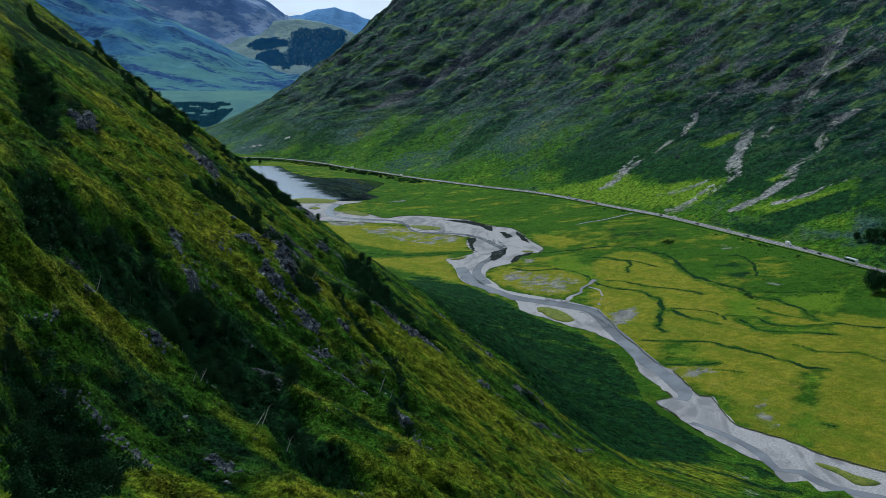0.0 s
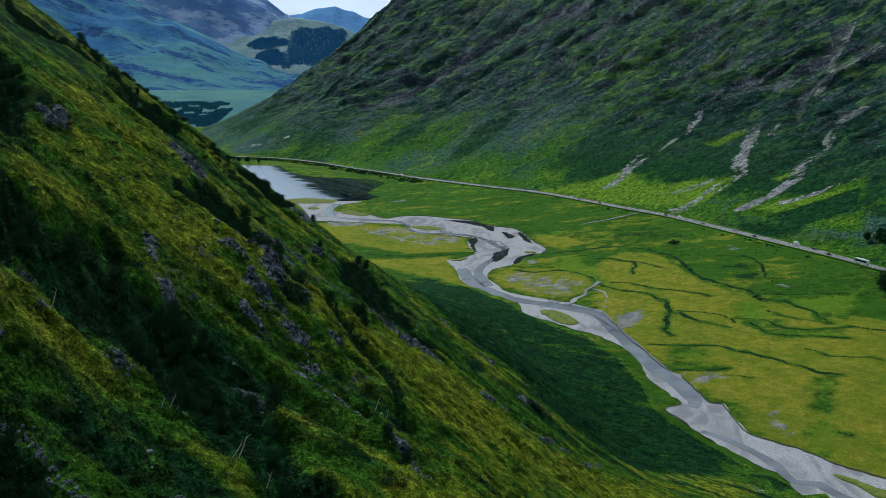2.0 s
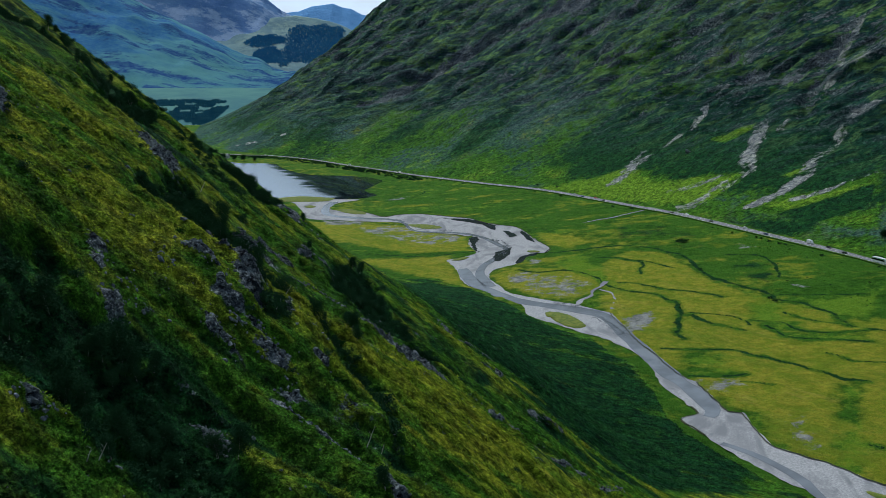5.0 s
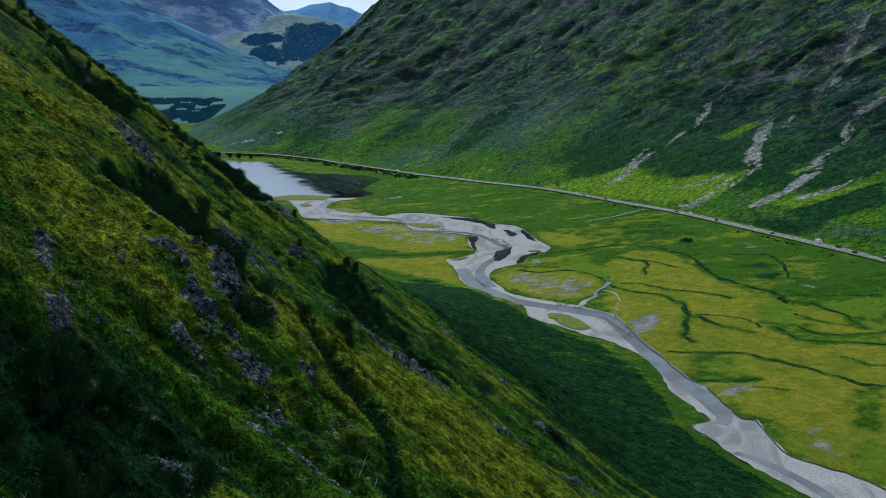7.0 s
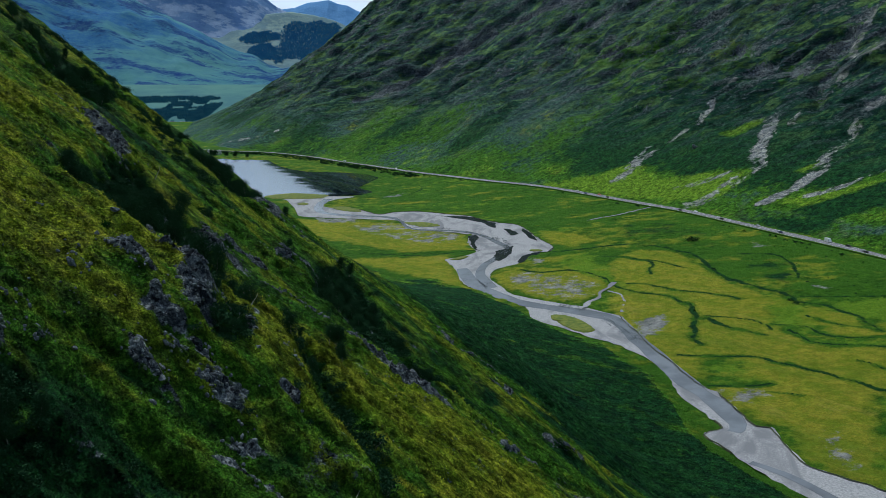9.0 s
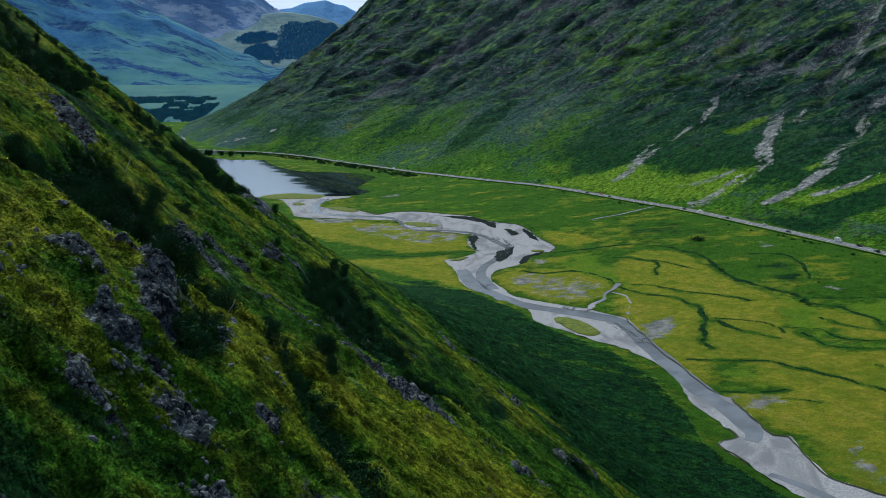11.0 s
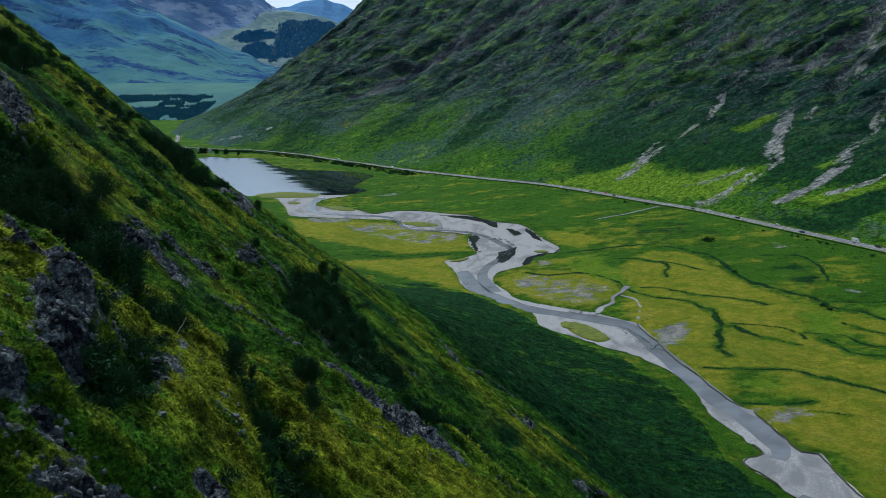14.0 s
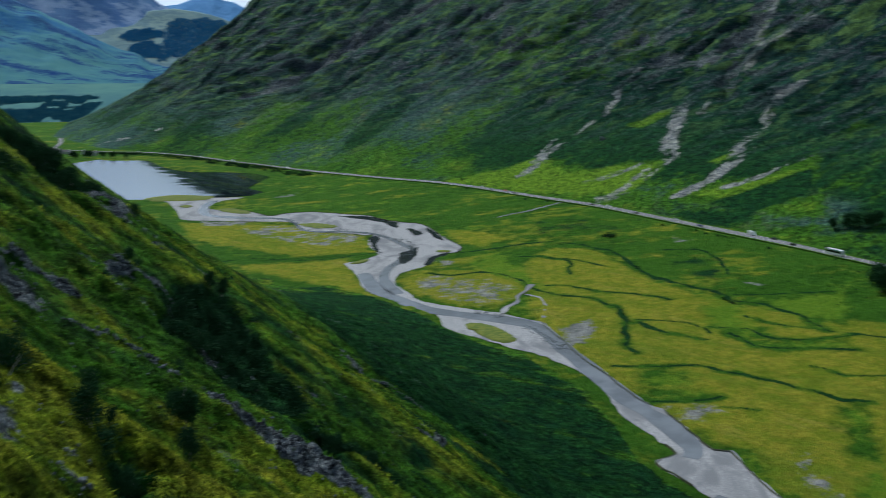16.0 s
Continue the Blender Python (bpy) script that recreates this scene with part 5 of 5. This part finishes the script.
# single trees along the skyline and on ledges
for text in ("-118,367 -112,356 -104,346 -98,335 -106,342 -101,340 -99,369 -97,352 -92,330 -86,336 -80,340 -74,345 -69,338 -60,342 -77,327 -90,345 -108,330 -113,346 -95,318",
             "-15,238 -14,239 -17,260 -4,159 -2,153 -33,142 -30,132 -45,260 -42,273 -22,232 -19,221 -12,228 -30,300 -52,330 -46,345 -38,352"):
    for x, y in line(text):
        plant(BIRCHES, x, y, rnd.uniform(0.4, 0.8), rnd, "lone birch tree on a grassy slope", "tree", "hillside birches")
for k in range(90):
    x, y = rnd.uniform(-95, 25), rnd.uniform(90, 340)
    plant(SHRUBS, x, y, rnd.uniform(0.5, 1.3), rnd, "dark-green shrub on the grassy hillside", "shrub", "hillside shrubs")


def snag(x, y, tall, seed):
    """A dead birch: a bleached leaning stem with a few bare limbs."""
    r = random.Random(seed)
    root = new("dead_birch")
    lean = Vector((r.uniform(0.2, 0.7), r.uniform(-0.4, 0.2), 1)).normalized()
    verts, faces, at, thick = [], [], Vector((0, 0, -0.3)), 0.05 * tall ** 0.5
    joints = []
    for k in range(4):
        nxt = at + lean * tall / 4 + Vector((r.uniform(-0.1, 0.1), r.uniform(-0.1, 0.1), 0)) * tall / 4
        limb(verts, faces, at, nxt, thick, thick * 0.75)
        at, thick = nxt, thick * 0.75
        joints.append(at.copy())
    new("trunk", mesh_from("trunk", verts, faces, BLEACHED, True)).parent = root
    for p in joints[1:]:
        verts, faces = [], []
        tip = p + Vector((r.uniform(-0.5, 0.5), r.uniform(-0.5, 0.5), r.uniform(0.1, 0.5))) * tall * 0.4
        limb(verts, faces, p, tip, thick * 0.8, thick * 0.3, 5)
        new("branch", mesh_from("branch", verts, faces, BLEACHED, True)).parent = root
    root.matrix_basis = pose(x, y, ground_z(x, y))
    return tagged(root, label="bleached dead birch leaning from the slope", category="tree", group="dead birches")


BLEACHED = plain_material("bleached wood", (0.30, 0.29, 0.26), (0.48, 0.46, 0.42), 3.0, 0.9, 0, 0.01)
for k, (x, y) in enumerate(line("-31.5,129.2 -30.8,130.3 -22.2,125.2 -21.6,126.4 -51.1,131.7 -45.3,132.7 -18,124.3 -50.3,263.8 -23.5,197 -25.1,220.2 -15.2,244.6 -7.3,173.5 -5.2,173.3")):
    snag(x, y, 1.8 + 0.5 * (k % 4), 400 + k)
# trees and bushes on the glen floor
OAKS = [tree_kind(21, 10.0, 3.8, 2600, 0.42, name="broadleaf_tree"), tree_kind(22, 9.0, 3.6, 2400, 0.42, name="broadleaf_tree")]
for x, y, s in ((331, 706, 0.75), (336, 700, 0.9), (340, 695, 1.0), (344, 690, 1.0), (349, 688, 0.95), (286, 580, 1.2), (289, 584, 1.3), (293, 577, 1.2),
                (-335, 1590, 1.0), (-318, 1600, 1.1), (-300, 1600, 0.9), (-285, 1592, 1.0), (-343, 1602, 1.0), (-328, 1612, 0.9), (-265, 1584, 0.7)):
    plant(OAKS, x, y, s, rnd, "tall dark broadleaf tree near the road", "tree", "trees on the glen floor", 0.02)
for x, y, s in ((207, 785, 3.0), (210, 783, 2.6), (214, 596, 1.6), (213, 604, 1.4), (196, 690, 1.5), (157, 600, 1.2)):
    plant(SHRUBS, x, y, s, rnd, "rounded dark bush on the glen floor", "shrub", "bushes on the glen floor", 0.05)
for k in range(70):
    i = rnd.randrange(int(len(road_line) * 0.15), int(len(road_line) * 0.93))
    p = road_line[i] + nrm_road[i] * rnd.choice((-1, -1, 1)) * rnd.uniform(8.5, 15)
    if inside(np.array([p[0]]), np.array([p[1]]), LOCH)[0] < -4:
        plant(SHRUBS, p[0], p[1], rnd.uniform(0.7, 1.7), rnd, "low dark bush growing beside the road", "shrub", "roadside bushes", 0.05)
for k in range(60):
    x, y = rnd.uniform(225, 330), rnd.uniform(560, 760)
    plant(SHRUBS, x, y, rnd.uniform(0.4, 0.8), rnd, "small dark tussock in the pasture", "tussock", "tussocks in the pasture", 0.1)
for kind in BIRCHES + SHRUBS + OAKS:
    if kind.get("label") is None:
        for o in list(kind.children_recursive) + [kind]:
            bpy.data.objects.remove(o)


def scatter(name, label, mat, count, box, blades, size, keep, seed, category):
    """Loose tufts that cover a stretch of the hillside, as one mesh."""
    r = np.random.RandomState(seed)
    x0, x1, y0, y1 = box
    x, y = r.uniform(x0, x1, count), r.uniform(y0, y1, count)
    m = keep(x, y)
    x, y = x[m], y[m]
    z = on_ground(x, y)
    n = len(x)
    verts = np.zeros((n, blades, 3, 3))
    for b in range(blades):
        a = r.uniform(0, 6.283, n)
        ln = size * r.uniform(0.6, 1.4, n)
        wd = ln * r.uniform(0.25, 0.45, n)
        tilt = r.uniform(0.7, 1.5, n)
        ca, sa = np.cos(a), np.sin(a)
        ox, oy = r.normal(0, size * 0.35, n), r.normal(0, size * 0.35, n)
        verts[:, b, 0] = np.stack([x + ox - sa * wd, y + oy + ca * wd, z - 0.05], -1)
        verts[:, b, 1] = np.stack([x + ox + sa * wd, y + oy - ca * wd, z - 0.05], -1)
        verts[:, b, 2] = np.stack([x + ox + ca * ln * tilt, y + oy + sa * ln * tilt, z + ln * (1.05 - 0.5 * tilt)], -1)
    flat = verts.reshape(-1, 3)
    tri = np.arange(len(flat)).reshape(-1, 3)
    me = bpy.data.meshes.new(name)
    me.vertices.add(len(flat))
    me.vertices.foreach_set("co", flat.ravel())
    me.loops.add(len(flat))
    me.loops.foreach_set("vertex_index", tri.ravel())
    me.polygons.add(len(tri))
    me.polygons.foreach_set("loop_start", np.arange(len(tri)) * 3)
    me.polygons.foreach_set("loop_total", np.full(len(tri), 3))
    me.update()
    for key, val in zip(("dry", "fern", "gravel", "rock", "heath", "lush", "flat", "slope"), masks(x, y, z, np.zeros(n))):
        val = np.zeros(n) if key in ("rock", "gravel") else val
        me.attributes.new(key, "FLOAT", "POINT").data.foreach_set("value", np.repeat(val, blades * 3).astype(np.float32))
    me.materials.append(mat)
    return tagged(new(name, me), label=label, category=category, kind="stuff")


def grassy(x, y):
    return (outcrop(x, y) < 0.25) & (gully(x, y) < 1.4) & (vnoise(fall_line(x, y)[0] / 7, fall_line(x, y)[1] / 34, 82) < 0.35)


def ferny(x, y):
    return (outcrop(x, y) < 0.25) & ((gully(x, y) >= 1.2) | (vnoise(fall_line(x, y)[0] / 7, fall_line(x, y)[1] / 34, 82) > 0.15))


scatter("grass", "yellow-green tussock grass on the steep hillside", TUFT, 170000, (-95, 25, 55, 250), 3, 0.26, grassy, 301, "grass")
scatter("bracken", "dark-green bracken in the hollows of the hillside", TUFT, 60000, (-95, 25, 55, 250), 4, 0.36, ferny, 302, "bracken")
scatter("grass", "coarse grass on the lower hillside", TUFT, 60000, (-95, 90, 250, 430), 3, 0.42, grassy, 303, "grass")
scatter("bracken", "dark bracken covering the foot of the hillside", TUFT, 45000, (-60, 125, 230, 620), 3, 0.45,
        lambda x, y: (soft_inside(x, y, FOOT, 7) > 0.5) | (gully(x, y) >= 1.2), 304, "bracken")


# ---------------------------------------------------------------- rocks
def rock_material():
    m, tree, out = material("grey rock")
    n = Nodes(tree)
    obj = tree.nodes.new("ShaderNodeObjectInfo").outputs["Random"]
    c = n.mix(n.ramp(n.noise(1.4, 6, 0.72), 0.32, 0.68), (0.030, 0.038, 0.044), (0.150, 0.168, 0.172))
    c = n.mix(n.ramp(n.noise(4.0, 5, 0.7), 0.54, 0.63, 0, 0.8), c, (0.30, 0.32, 0.32))
    c = n.mix(n.ramp(n.noise(0.9, 5, 0.7), 0.56, 0.66, 0, 0.85), c, (0.045, 0.075, 0.018))
    n.put(out.inputs["Base Color"], n.mix(n.ramp(obj, 0, 1, 0, 0.2), c, (0.19, 0.21, 0.23)))
    n.put(out.inputs["Normal"], n.bump(n.noise(3.5, 6, 0.75), 0.9, 0.25))
    return m


ROCK = rock_material()


def rock_mesh(seed):
    """A broken block: a ball cut by a few planes, then roughened."""
    rn = random.Random(seed)
    bm = bmesh.new()
    bmesh.ops.create_icosphere(bm, subdivisions=3, radius=1)
    cuts = [(Vector((rn.gauss(0, 1), rn.gauss(0, 1), rn.gauss(0, 0.8))).normalized(), rn.uniform(0.32, 0.72)) for _ in range(12)]
    for v in bm.verts:
        for d, k in cuts:
            over = v.co.dot(d) - k
            if over > 0:
                v.co -= d * over
        v.co += v.co.normalized() * (0.10 * noise.noise(v.co * 2.2 + Vector((seed, 0, 0))) + 0.05 * noise.noise(v.co * 5.5))
    me = bpy.data.meshes.new("boulder")
    bm.to_mesh(me)
    bm.free()
    me.materials.append(ROCK)
    return me


ROCKS = [rock_mesh(s) for s in range(1, 9)]
rnd = random.Random(19)


def boulder(x, y, size, label, group, squash=0.7, sink=0.35):
    ob = new("boulder", ROCKS[rnd.randrange(len(ROCKS))])
    ob.matrix_basis = Matrix.LocRotScale((x, y, ground_z(x, y) - size * sink * squash), Euler((rnd.uniform(-0.4, 0.4), rnd.uniform(0.2, 0.9), rnd.uniform(-0.8, 0.8))),
                                         (size * rnd.uniform(0.8, 1.5), size * rnd.uniform(0.7, 1.2), size * squash))
    return tagged(ob, label=label, category="rock", group=group)


rc = np.random.RandomState(9)
for text in CRAGS:
    for x, y in in_outline(text, int(min(16, 3 + area(text) / 3)), rc):
        boulder(x, y, rnd.uniform(0.25, 0.75), "grey fractured rock outcrop in the steep grass", "hillside outcrops")


def stones(spots, label):
    """Loose stones too many to tell apart, as one mesh."""
    verts, faces = [], []
    bases = []
    for me in ROCKS:
        bm = bmesh.new()
        bmesh.ops.create_icosphere(bm, subdivisions=1, radius=1)
        rn = random.Random(len(bases))
        vs = [tuple(v.co * rn.uniform(0.65, 1.1)) for v in bm.verts]
        bm.verts.index_update()
        bases.append((np.array(vs), np.array([[v.index for v in f.verts] for f in bm.faces])))
        bm.free()
    k = 0
    for x, y, s in spots:
        v, f = bases[rnd.randrange(len(bases))]
        m = np.array(Euler((rnd.uniform(0, 6), rnd.uniform(0, 6), rnd.uniform(0, 6))).to_matrix()) * np.array([s * 1.2, s, s * 0.7])
        verts.append(v @ m.T + (x, y, max(ground_z(x, y), float(valley_floor(x, y)) - 0.25) + 0.05 * s))
        faces.append(f + k)
        k += len(v)
    tagged(new("scree", mesh_from("scree", np.vstack(verts), np.vstack(faces), ROCK)), label=label, category="stones", kind="stuff")


spots = []
for text in LEDGES:
    for p in dense(line(text), 0.25):
        spots.append((p[0] + rnd.gauss(0, 0.7), p[1] + rnd.gauss(0, 0.6), rnd.uniform(0.1, 0.4)))
for text in CRAGS:
    for x, y in in_outline(text, int(8 + area(text) * 0.8), rc):
        spots.append((x + rnd.gauss(0, 0.8), y + rnd.gauss(0, 0.8), rnd.uniform(0.1, 0.4)))
for text in RUNNELS:
    pts = dense(line(text), 0.2)
    for k in range(170):
        p = pts[rnd.randrange(len(pts))]
        spots.append((p[0] + rnd.gauss(0, 0.5), p[1] + rnd.gauss(0, 0.5), rnd.uniform(0.1, 0.36)))
for k in range(1500):
    x, y = rnd.uniform(-75, 20), rnd.uniform(70, 320)
    u, w = fall_line(np.array([x]), np.array([y]))
    if vnoise(u / 6, w / 25, 140)[0] > 0.25:
        spots.append((x, y, rnd.uniform(0.08, 0.26)))
stones(spots, "loose grey stones below the outcrops")
spots = []
for text, n, s in (("107,604 112,582 115,560", 200, 0.35), ("-20,1000 0,960 30,930", 120, 0.5), ("64,870 74,840 66,800", 120, 0.5), ("88,640 100,625", 90, 0.4)):
    pts = dense(line(text), 1)
    for k in range(n):
        p = pts[rnd.randrange(len(pts))]
        spots.append((p[0] + rnd.gauss(0, 1.9), p[1] + rnd.gauss(0, 1.9), s * rnd.uniform(0.4, 1.5)))
stones(spots, "dark cobbles strewn over the river gravel")
for x, y, s in ((-30.2, 118.5, 1.1), (-27.0, 172.6, 0.7), (-21.6, 162.2, 0.8), (-19.6, 193.1, 0.8), (-20.5, 170.5, 0.6), (-30.0, 131, 0.6), (284, 1047, 5.5), (-23.1, 191.4, 0.4), (-45.2, 194, 0.8), (-40, 206, 0.7)):
    boulder(x, y, s, "lone pale boulder lying in the grass", "lone boulders", 0.7, 0.25)
for k in range(70):
    x, y = rnd.uniform(-80, 15), rnd.uniform(70, 300)
    boulder(x, y, rnd.uniform(0.2, 0.55), "small grey stone in the hillside grass", "hillside stones", 0.7, 0.3)


# ---------------------------------------------------------------- vehicles on the road
def paint(name, col, rough=0.3):
    return plain_material(name, col, tuple(v * 0.9 for v in col), 2.0, rough, 0.0, 0.0, 0.5)


GLASS_DARK = paint("tinted glass", (0.012, 0.014, 0.016), 0.08)
TYRE = paint("tyre rubber", (0.02, 0.02, 0.02), 0.9)
RIM = paint("wheel rim", (0.45, 0.45, 0.46), 0.35)
PAINTS = {"white": paint("white paint", (0.75, 0.75, 0.74)), "black": paint("black paint", (0.015, 0.015, 0.017)), "red": paint("red paint", (0.42, 0.03, 0.025)),
          "silver": paint("silver paint", (0.42, 0.43, 0.45)), "blue": paint("dark blue paint", (0.02, 0.04, 0.12)), "green": paint("green paint", (0.05, 0.30, 0.18))}


def profile_body(outline, width, bevel):
    """A body drawn as a side outline, given its width and rounded."""
    bm = bmesh.new()
    a = [bm.verts.new((x, -width / 2, z)) for x, z in outline]
    f = bm.faces.new(a)
    ext = bmesh.ops.extrude_face_region(bm, geom=[f])
    bmesh.ops.translate(bm, verts=[v for v in ext["geom"] if isinstance(v, bmesh.types.BMVert)], vec=(0, width, 0))
    bmesh.ops.recalc_face_normals(bm, faces=bm.faces)
    bmesh.ops.bevel(bm, geom=list(bm.edges), offset=bevel, segments=2, affect="EDGES", clamp_overlap=True)
    return bm


def wheel(parent, x, y, r, w):
    bm = bmesh.new()
    bmesh.ops.create_cone(bm, cap_ends=True, segments=18, radius1=r, radius2=r, depth=w)
    bmesh.ops.bevel(bm, geom=[e for e in bm.edges if e.calc_face_angle(0) > 1], offset=r * 0.15, segments=2, affect="EDGES")
    bmesh.ops.transform(bm, matrix=pose(x, y, r, 90), verts=bm.verts)
    t = part("wheel", bm, TYRE, parent)
    bm = bmesh.new()
    bmesh.ops.create_cone(bm, cap_ends=True, segments=14, radius1=r * 0.62, radius2=r * 0.55, depth=w * 1.06)
    bmesh.ops.transform(bm, matrix=pose(x, y, r, 90), verts=bm.verts)
    part("rim", bm, RIM, t)


def vehicle(kind, colour):
    root = new(kind)
    if kind == "car":
        ln, wd = 4.3, 1.78
        body = [(-2.1, 0.30), (2.1, 0.30), (2.15, 0.62), (1.95, 0.82), (1.0, 0.95), (-1.75, 0.98), (-2.12, 0.80)]
        cabin = [(-1.75, 0.93), (1.05, 0.93), (0.35, 1.42), (-1.25, 1.46)]
        wheels = ((-1.3, 0.32), (1.32, 0.32))
        bands = [cabin]
    elif kind == "van":
        ln, wd = 5.9, 2.1
        body = [(-2.9, 0.35), (2.9, 0.35), (2.95, 0.95), (2.2, 1.25), (1.55, 2.25), (1.2, 2.75), (-2.85, 2.75)]
        cabin = [(1.25, 1.40), (2.12, 1.28), (1.62, 2.10), (1.25, 2.10)]
        wheels = ((-1.7, 0.36), (1.85, 0.36))
    else:
        ln, wd = 11.8, 2.5
        body = [(-5.9, 0.40), (5.85, 0.40), (5.95, 1.3), (5.75, 3.35), (5.4, 3.6), (-5.7, 3.6), (-5.9, 3.3)]
        cabin = [(-5.5, 1.65), (5.8, 1.65), (5.68, 2.85), (-5.5, 2.85)]
        wheels = ((-3.2, 0.5), (4.0, 0.5))
    part("body", profile_body(body, wd, 0.07), PAINTS[colour], root)
    if kind == "car":
        part("cabin", profile_body(cabin, wd * 0.86, 0.08), PAINTS[colour], root)
        part("side_windows", profile_body([(-1.5, 1.0), (0.75, 1.0), (0.28, 1.34), (-1.2, 1.36)], wd * 0.88, 0.02), GLASS_DARK, root)
        part("windscreen", profile_body([(0.98, 1.0), (1.03, 1.0), (0.45, 1.37), (0.40, 1.37)], wd * 0.76, 0.01), GLASS_DARK, root)
    else:
        part("side_windows", profile_body(cabin, wd * 1.012, 0.02), GLASS_DARK, root)
        if kind == "coach":
            part("stripe", profile_body([(-5.6, 3.0), (5.5, 3.0), (5.5, 3.45), (-5.6, 3.45)], wd * 1.014, 0.02), PAINTS["green"], root, "green roof stripe")
            part("roof_pod", profile_body([(-2.0, 3.58), (1.0, 3.58), (0.8, 3.8), (-1.8, 3.8)], 1.6, 0.05), PAINTS[colour], root)
    for x, r in wheels:
        for s in (-1, 1):
            wheel(root, x, s * (wd / 2 - 0.11), r, 0.22)
    for s in (-1, 1):
        for nm, x, mm in (("headlight", ln / 2 - 0.12, RIM), ("tail_light", -ln / 2 + 0.05, PAINTS["red"])):
            bm = bmesh.new()
            bmesh.ops.create_cube(bm, size=1)
            bmesh.ops.transform(bm, matrix=Matrix.LocRotScale((x, s * (wd / 2 - 0.25), 0.72 if kind == "car" else 0.9), None, (0.16, 0.3, 0.14)), verts=bm.verts)
            bmesh.ops.bevel(bm, geom=list(bm.edges), offset=0.03, segments=1, affect="EDGES")
            part(nm, bm, mm, root)
    return root


MADE = {}
road_cum = np.concatenate([[0], np.cumsum(np.linalg.norm(np.diff(road_line, axis=0), axis=1))])


def drive(kind, colour, x, y, side, away):
    """Sets a vehicle on its lane of the road by the point nearest to (x, y)."""
    i = int(np.argmin(np.hypot(road_line[:, 0] - x, road_line[:, 1] - y)))
    p = road_line[i] + nrm_road[i] * side
    t = np.array([-nrm_road[i][1], nrm_road[i][0]]) * (1 if away else -1)
    z = float(valley_floor(p[0], p[1])) + 0.955
    m = pose(p[0], p[1], z, 0, 0, math.degrees(math.atan2(t[1], t[0])))
    words = {"car": "%s hatchback driving on the glen road", "van": "%s camper van driving on the glen road", "coach": "%s touring coach on the glen road"}[kind] % colour
    if (kind, colour) in MADE:
        ob = copy_thing(MADE[kind, colour], m)
    else:
        ob = MADE[kind, colour] = vehicle(kind, colour)
        ob.matrix_basis = m
    tagged(ob, label=words, category=kind, group="vehicles on the road")


for kind, colour, x, y, away in (("coach", "white", 309, 664, True), ("car", "black", 298, 697, True), ("car", "black", 293, 715, False), ("van", "white", 288, 733, False),
                                 ("car", "blue", 274, 778, True), ("car", "silver", 265, 808, False), ("car", "black", 252, 850, True), ("car", "white", 239, 893, False),
                                 ("car", "black", 233, 910, True), ("car", "red", 182, 1032, False), ("car", "blue", 174, 1050, True), ("car", "silver", 166, 1070, False),
                                 ("car", "black", 190, 1012, True), ("van", "white", -105, 1512, True), ("car", "white", -30, 1412, False), ("car", "silver", -262, 1670, True)):
    drive(kind, colour, x, y, 1.75 if not away else -1.75, away)


# ---------------------------------------------------------------- houses
WHITEWASH = plain_material("whitewashed wall", (0.70, 0.70, 0.68), (0.60, 0.60, 0.57), 0.8, 0.9)
SLATE = plain_material("slate roof", (0.06, 0.065, 0.075), (0.10, 0.105, 0.115), 1.5, 0.6)


def house(x, y, turn, ln, wd, eave):
    root = new("house")
    rise = wd * 0.42
    bm = profile_body([(-wd / 2, -1), (wd / 2, -1), (wd / 2, eave), (0, eave + rise - 0.15), (-wd / 2, eave)], ln, 0.02)
    part("wall", bm, WHITEWASH, root)
    bm = profile_body([(-wd / 2 - 0.4, eave - 0.12), (0, eave + rise), (wd / 2 + 0.4, eave - 0.12), (wd / 2 + 0.4, eave + 0.12), (0, eave + rise + 0.25), (-wd / 2 - 0.4, eave + 0.12)], ln + 0.6, 0.02)
    roof = part("roof", bm, SLATE, root)
    for s in (-1, 1):
        bm = bmesh.new()
        bmesh.ops.create_cube(bm, size=1, matrix=Matrix.LocRotScale((0, s * (ln / 2 - 0.5), eave + rise + 0.5), None, (0.9, 0.7, 1.3)))
        part("chimney", bm, WHITEWASH, roof)
        for k in (-0.3, 0.0, 0.3):
            bm = bmesh.new()
            bmesh.ops.create_cube(bm, size=1, matrix=Matrix.LocRotScale((s * wd / 2, k * ln, eave * 0.55), None, (0.12, 1.0, 1.3)))
            part("window" if k else "door", bm, GLASS_DARK, root)
    root.matrix_basis = pose(x, y, ground_z(x, y), 0, 0, turn)
    return tagged(root, label="white cottage with a grey slate roof", category="house", group="far cottages")


for x, y, turn in ((-352, 1640, 30), (-368, 1668, 80), (-338, 1652, 10), (-385, 1690, 60), (-320, 1640, 0)):
    house(x, y, turn, 12, 7, 3.2)
rnd = random.Random(77)
for k in range(16):
    house(rnd.uniform(-720, -600), rnd.uniform(2500, 2590), rnd.uniform(0, 180), rnd.uniform(12, 20), 8, rnd.uniform(3, 5))
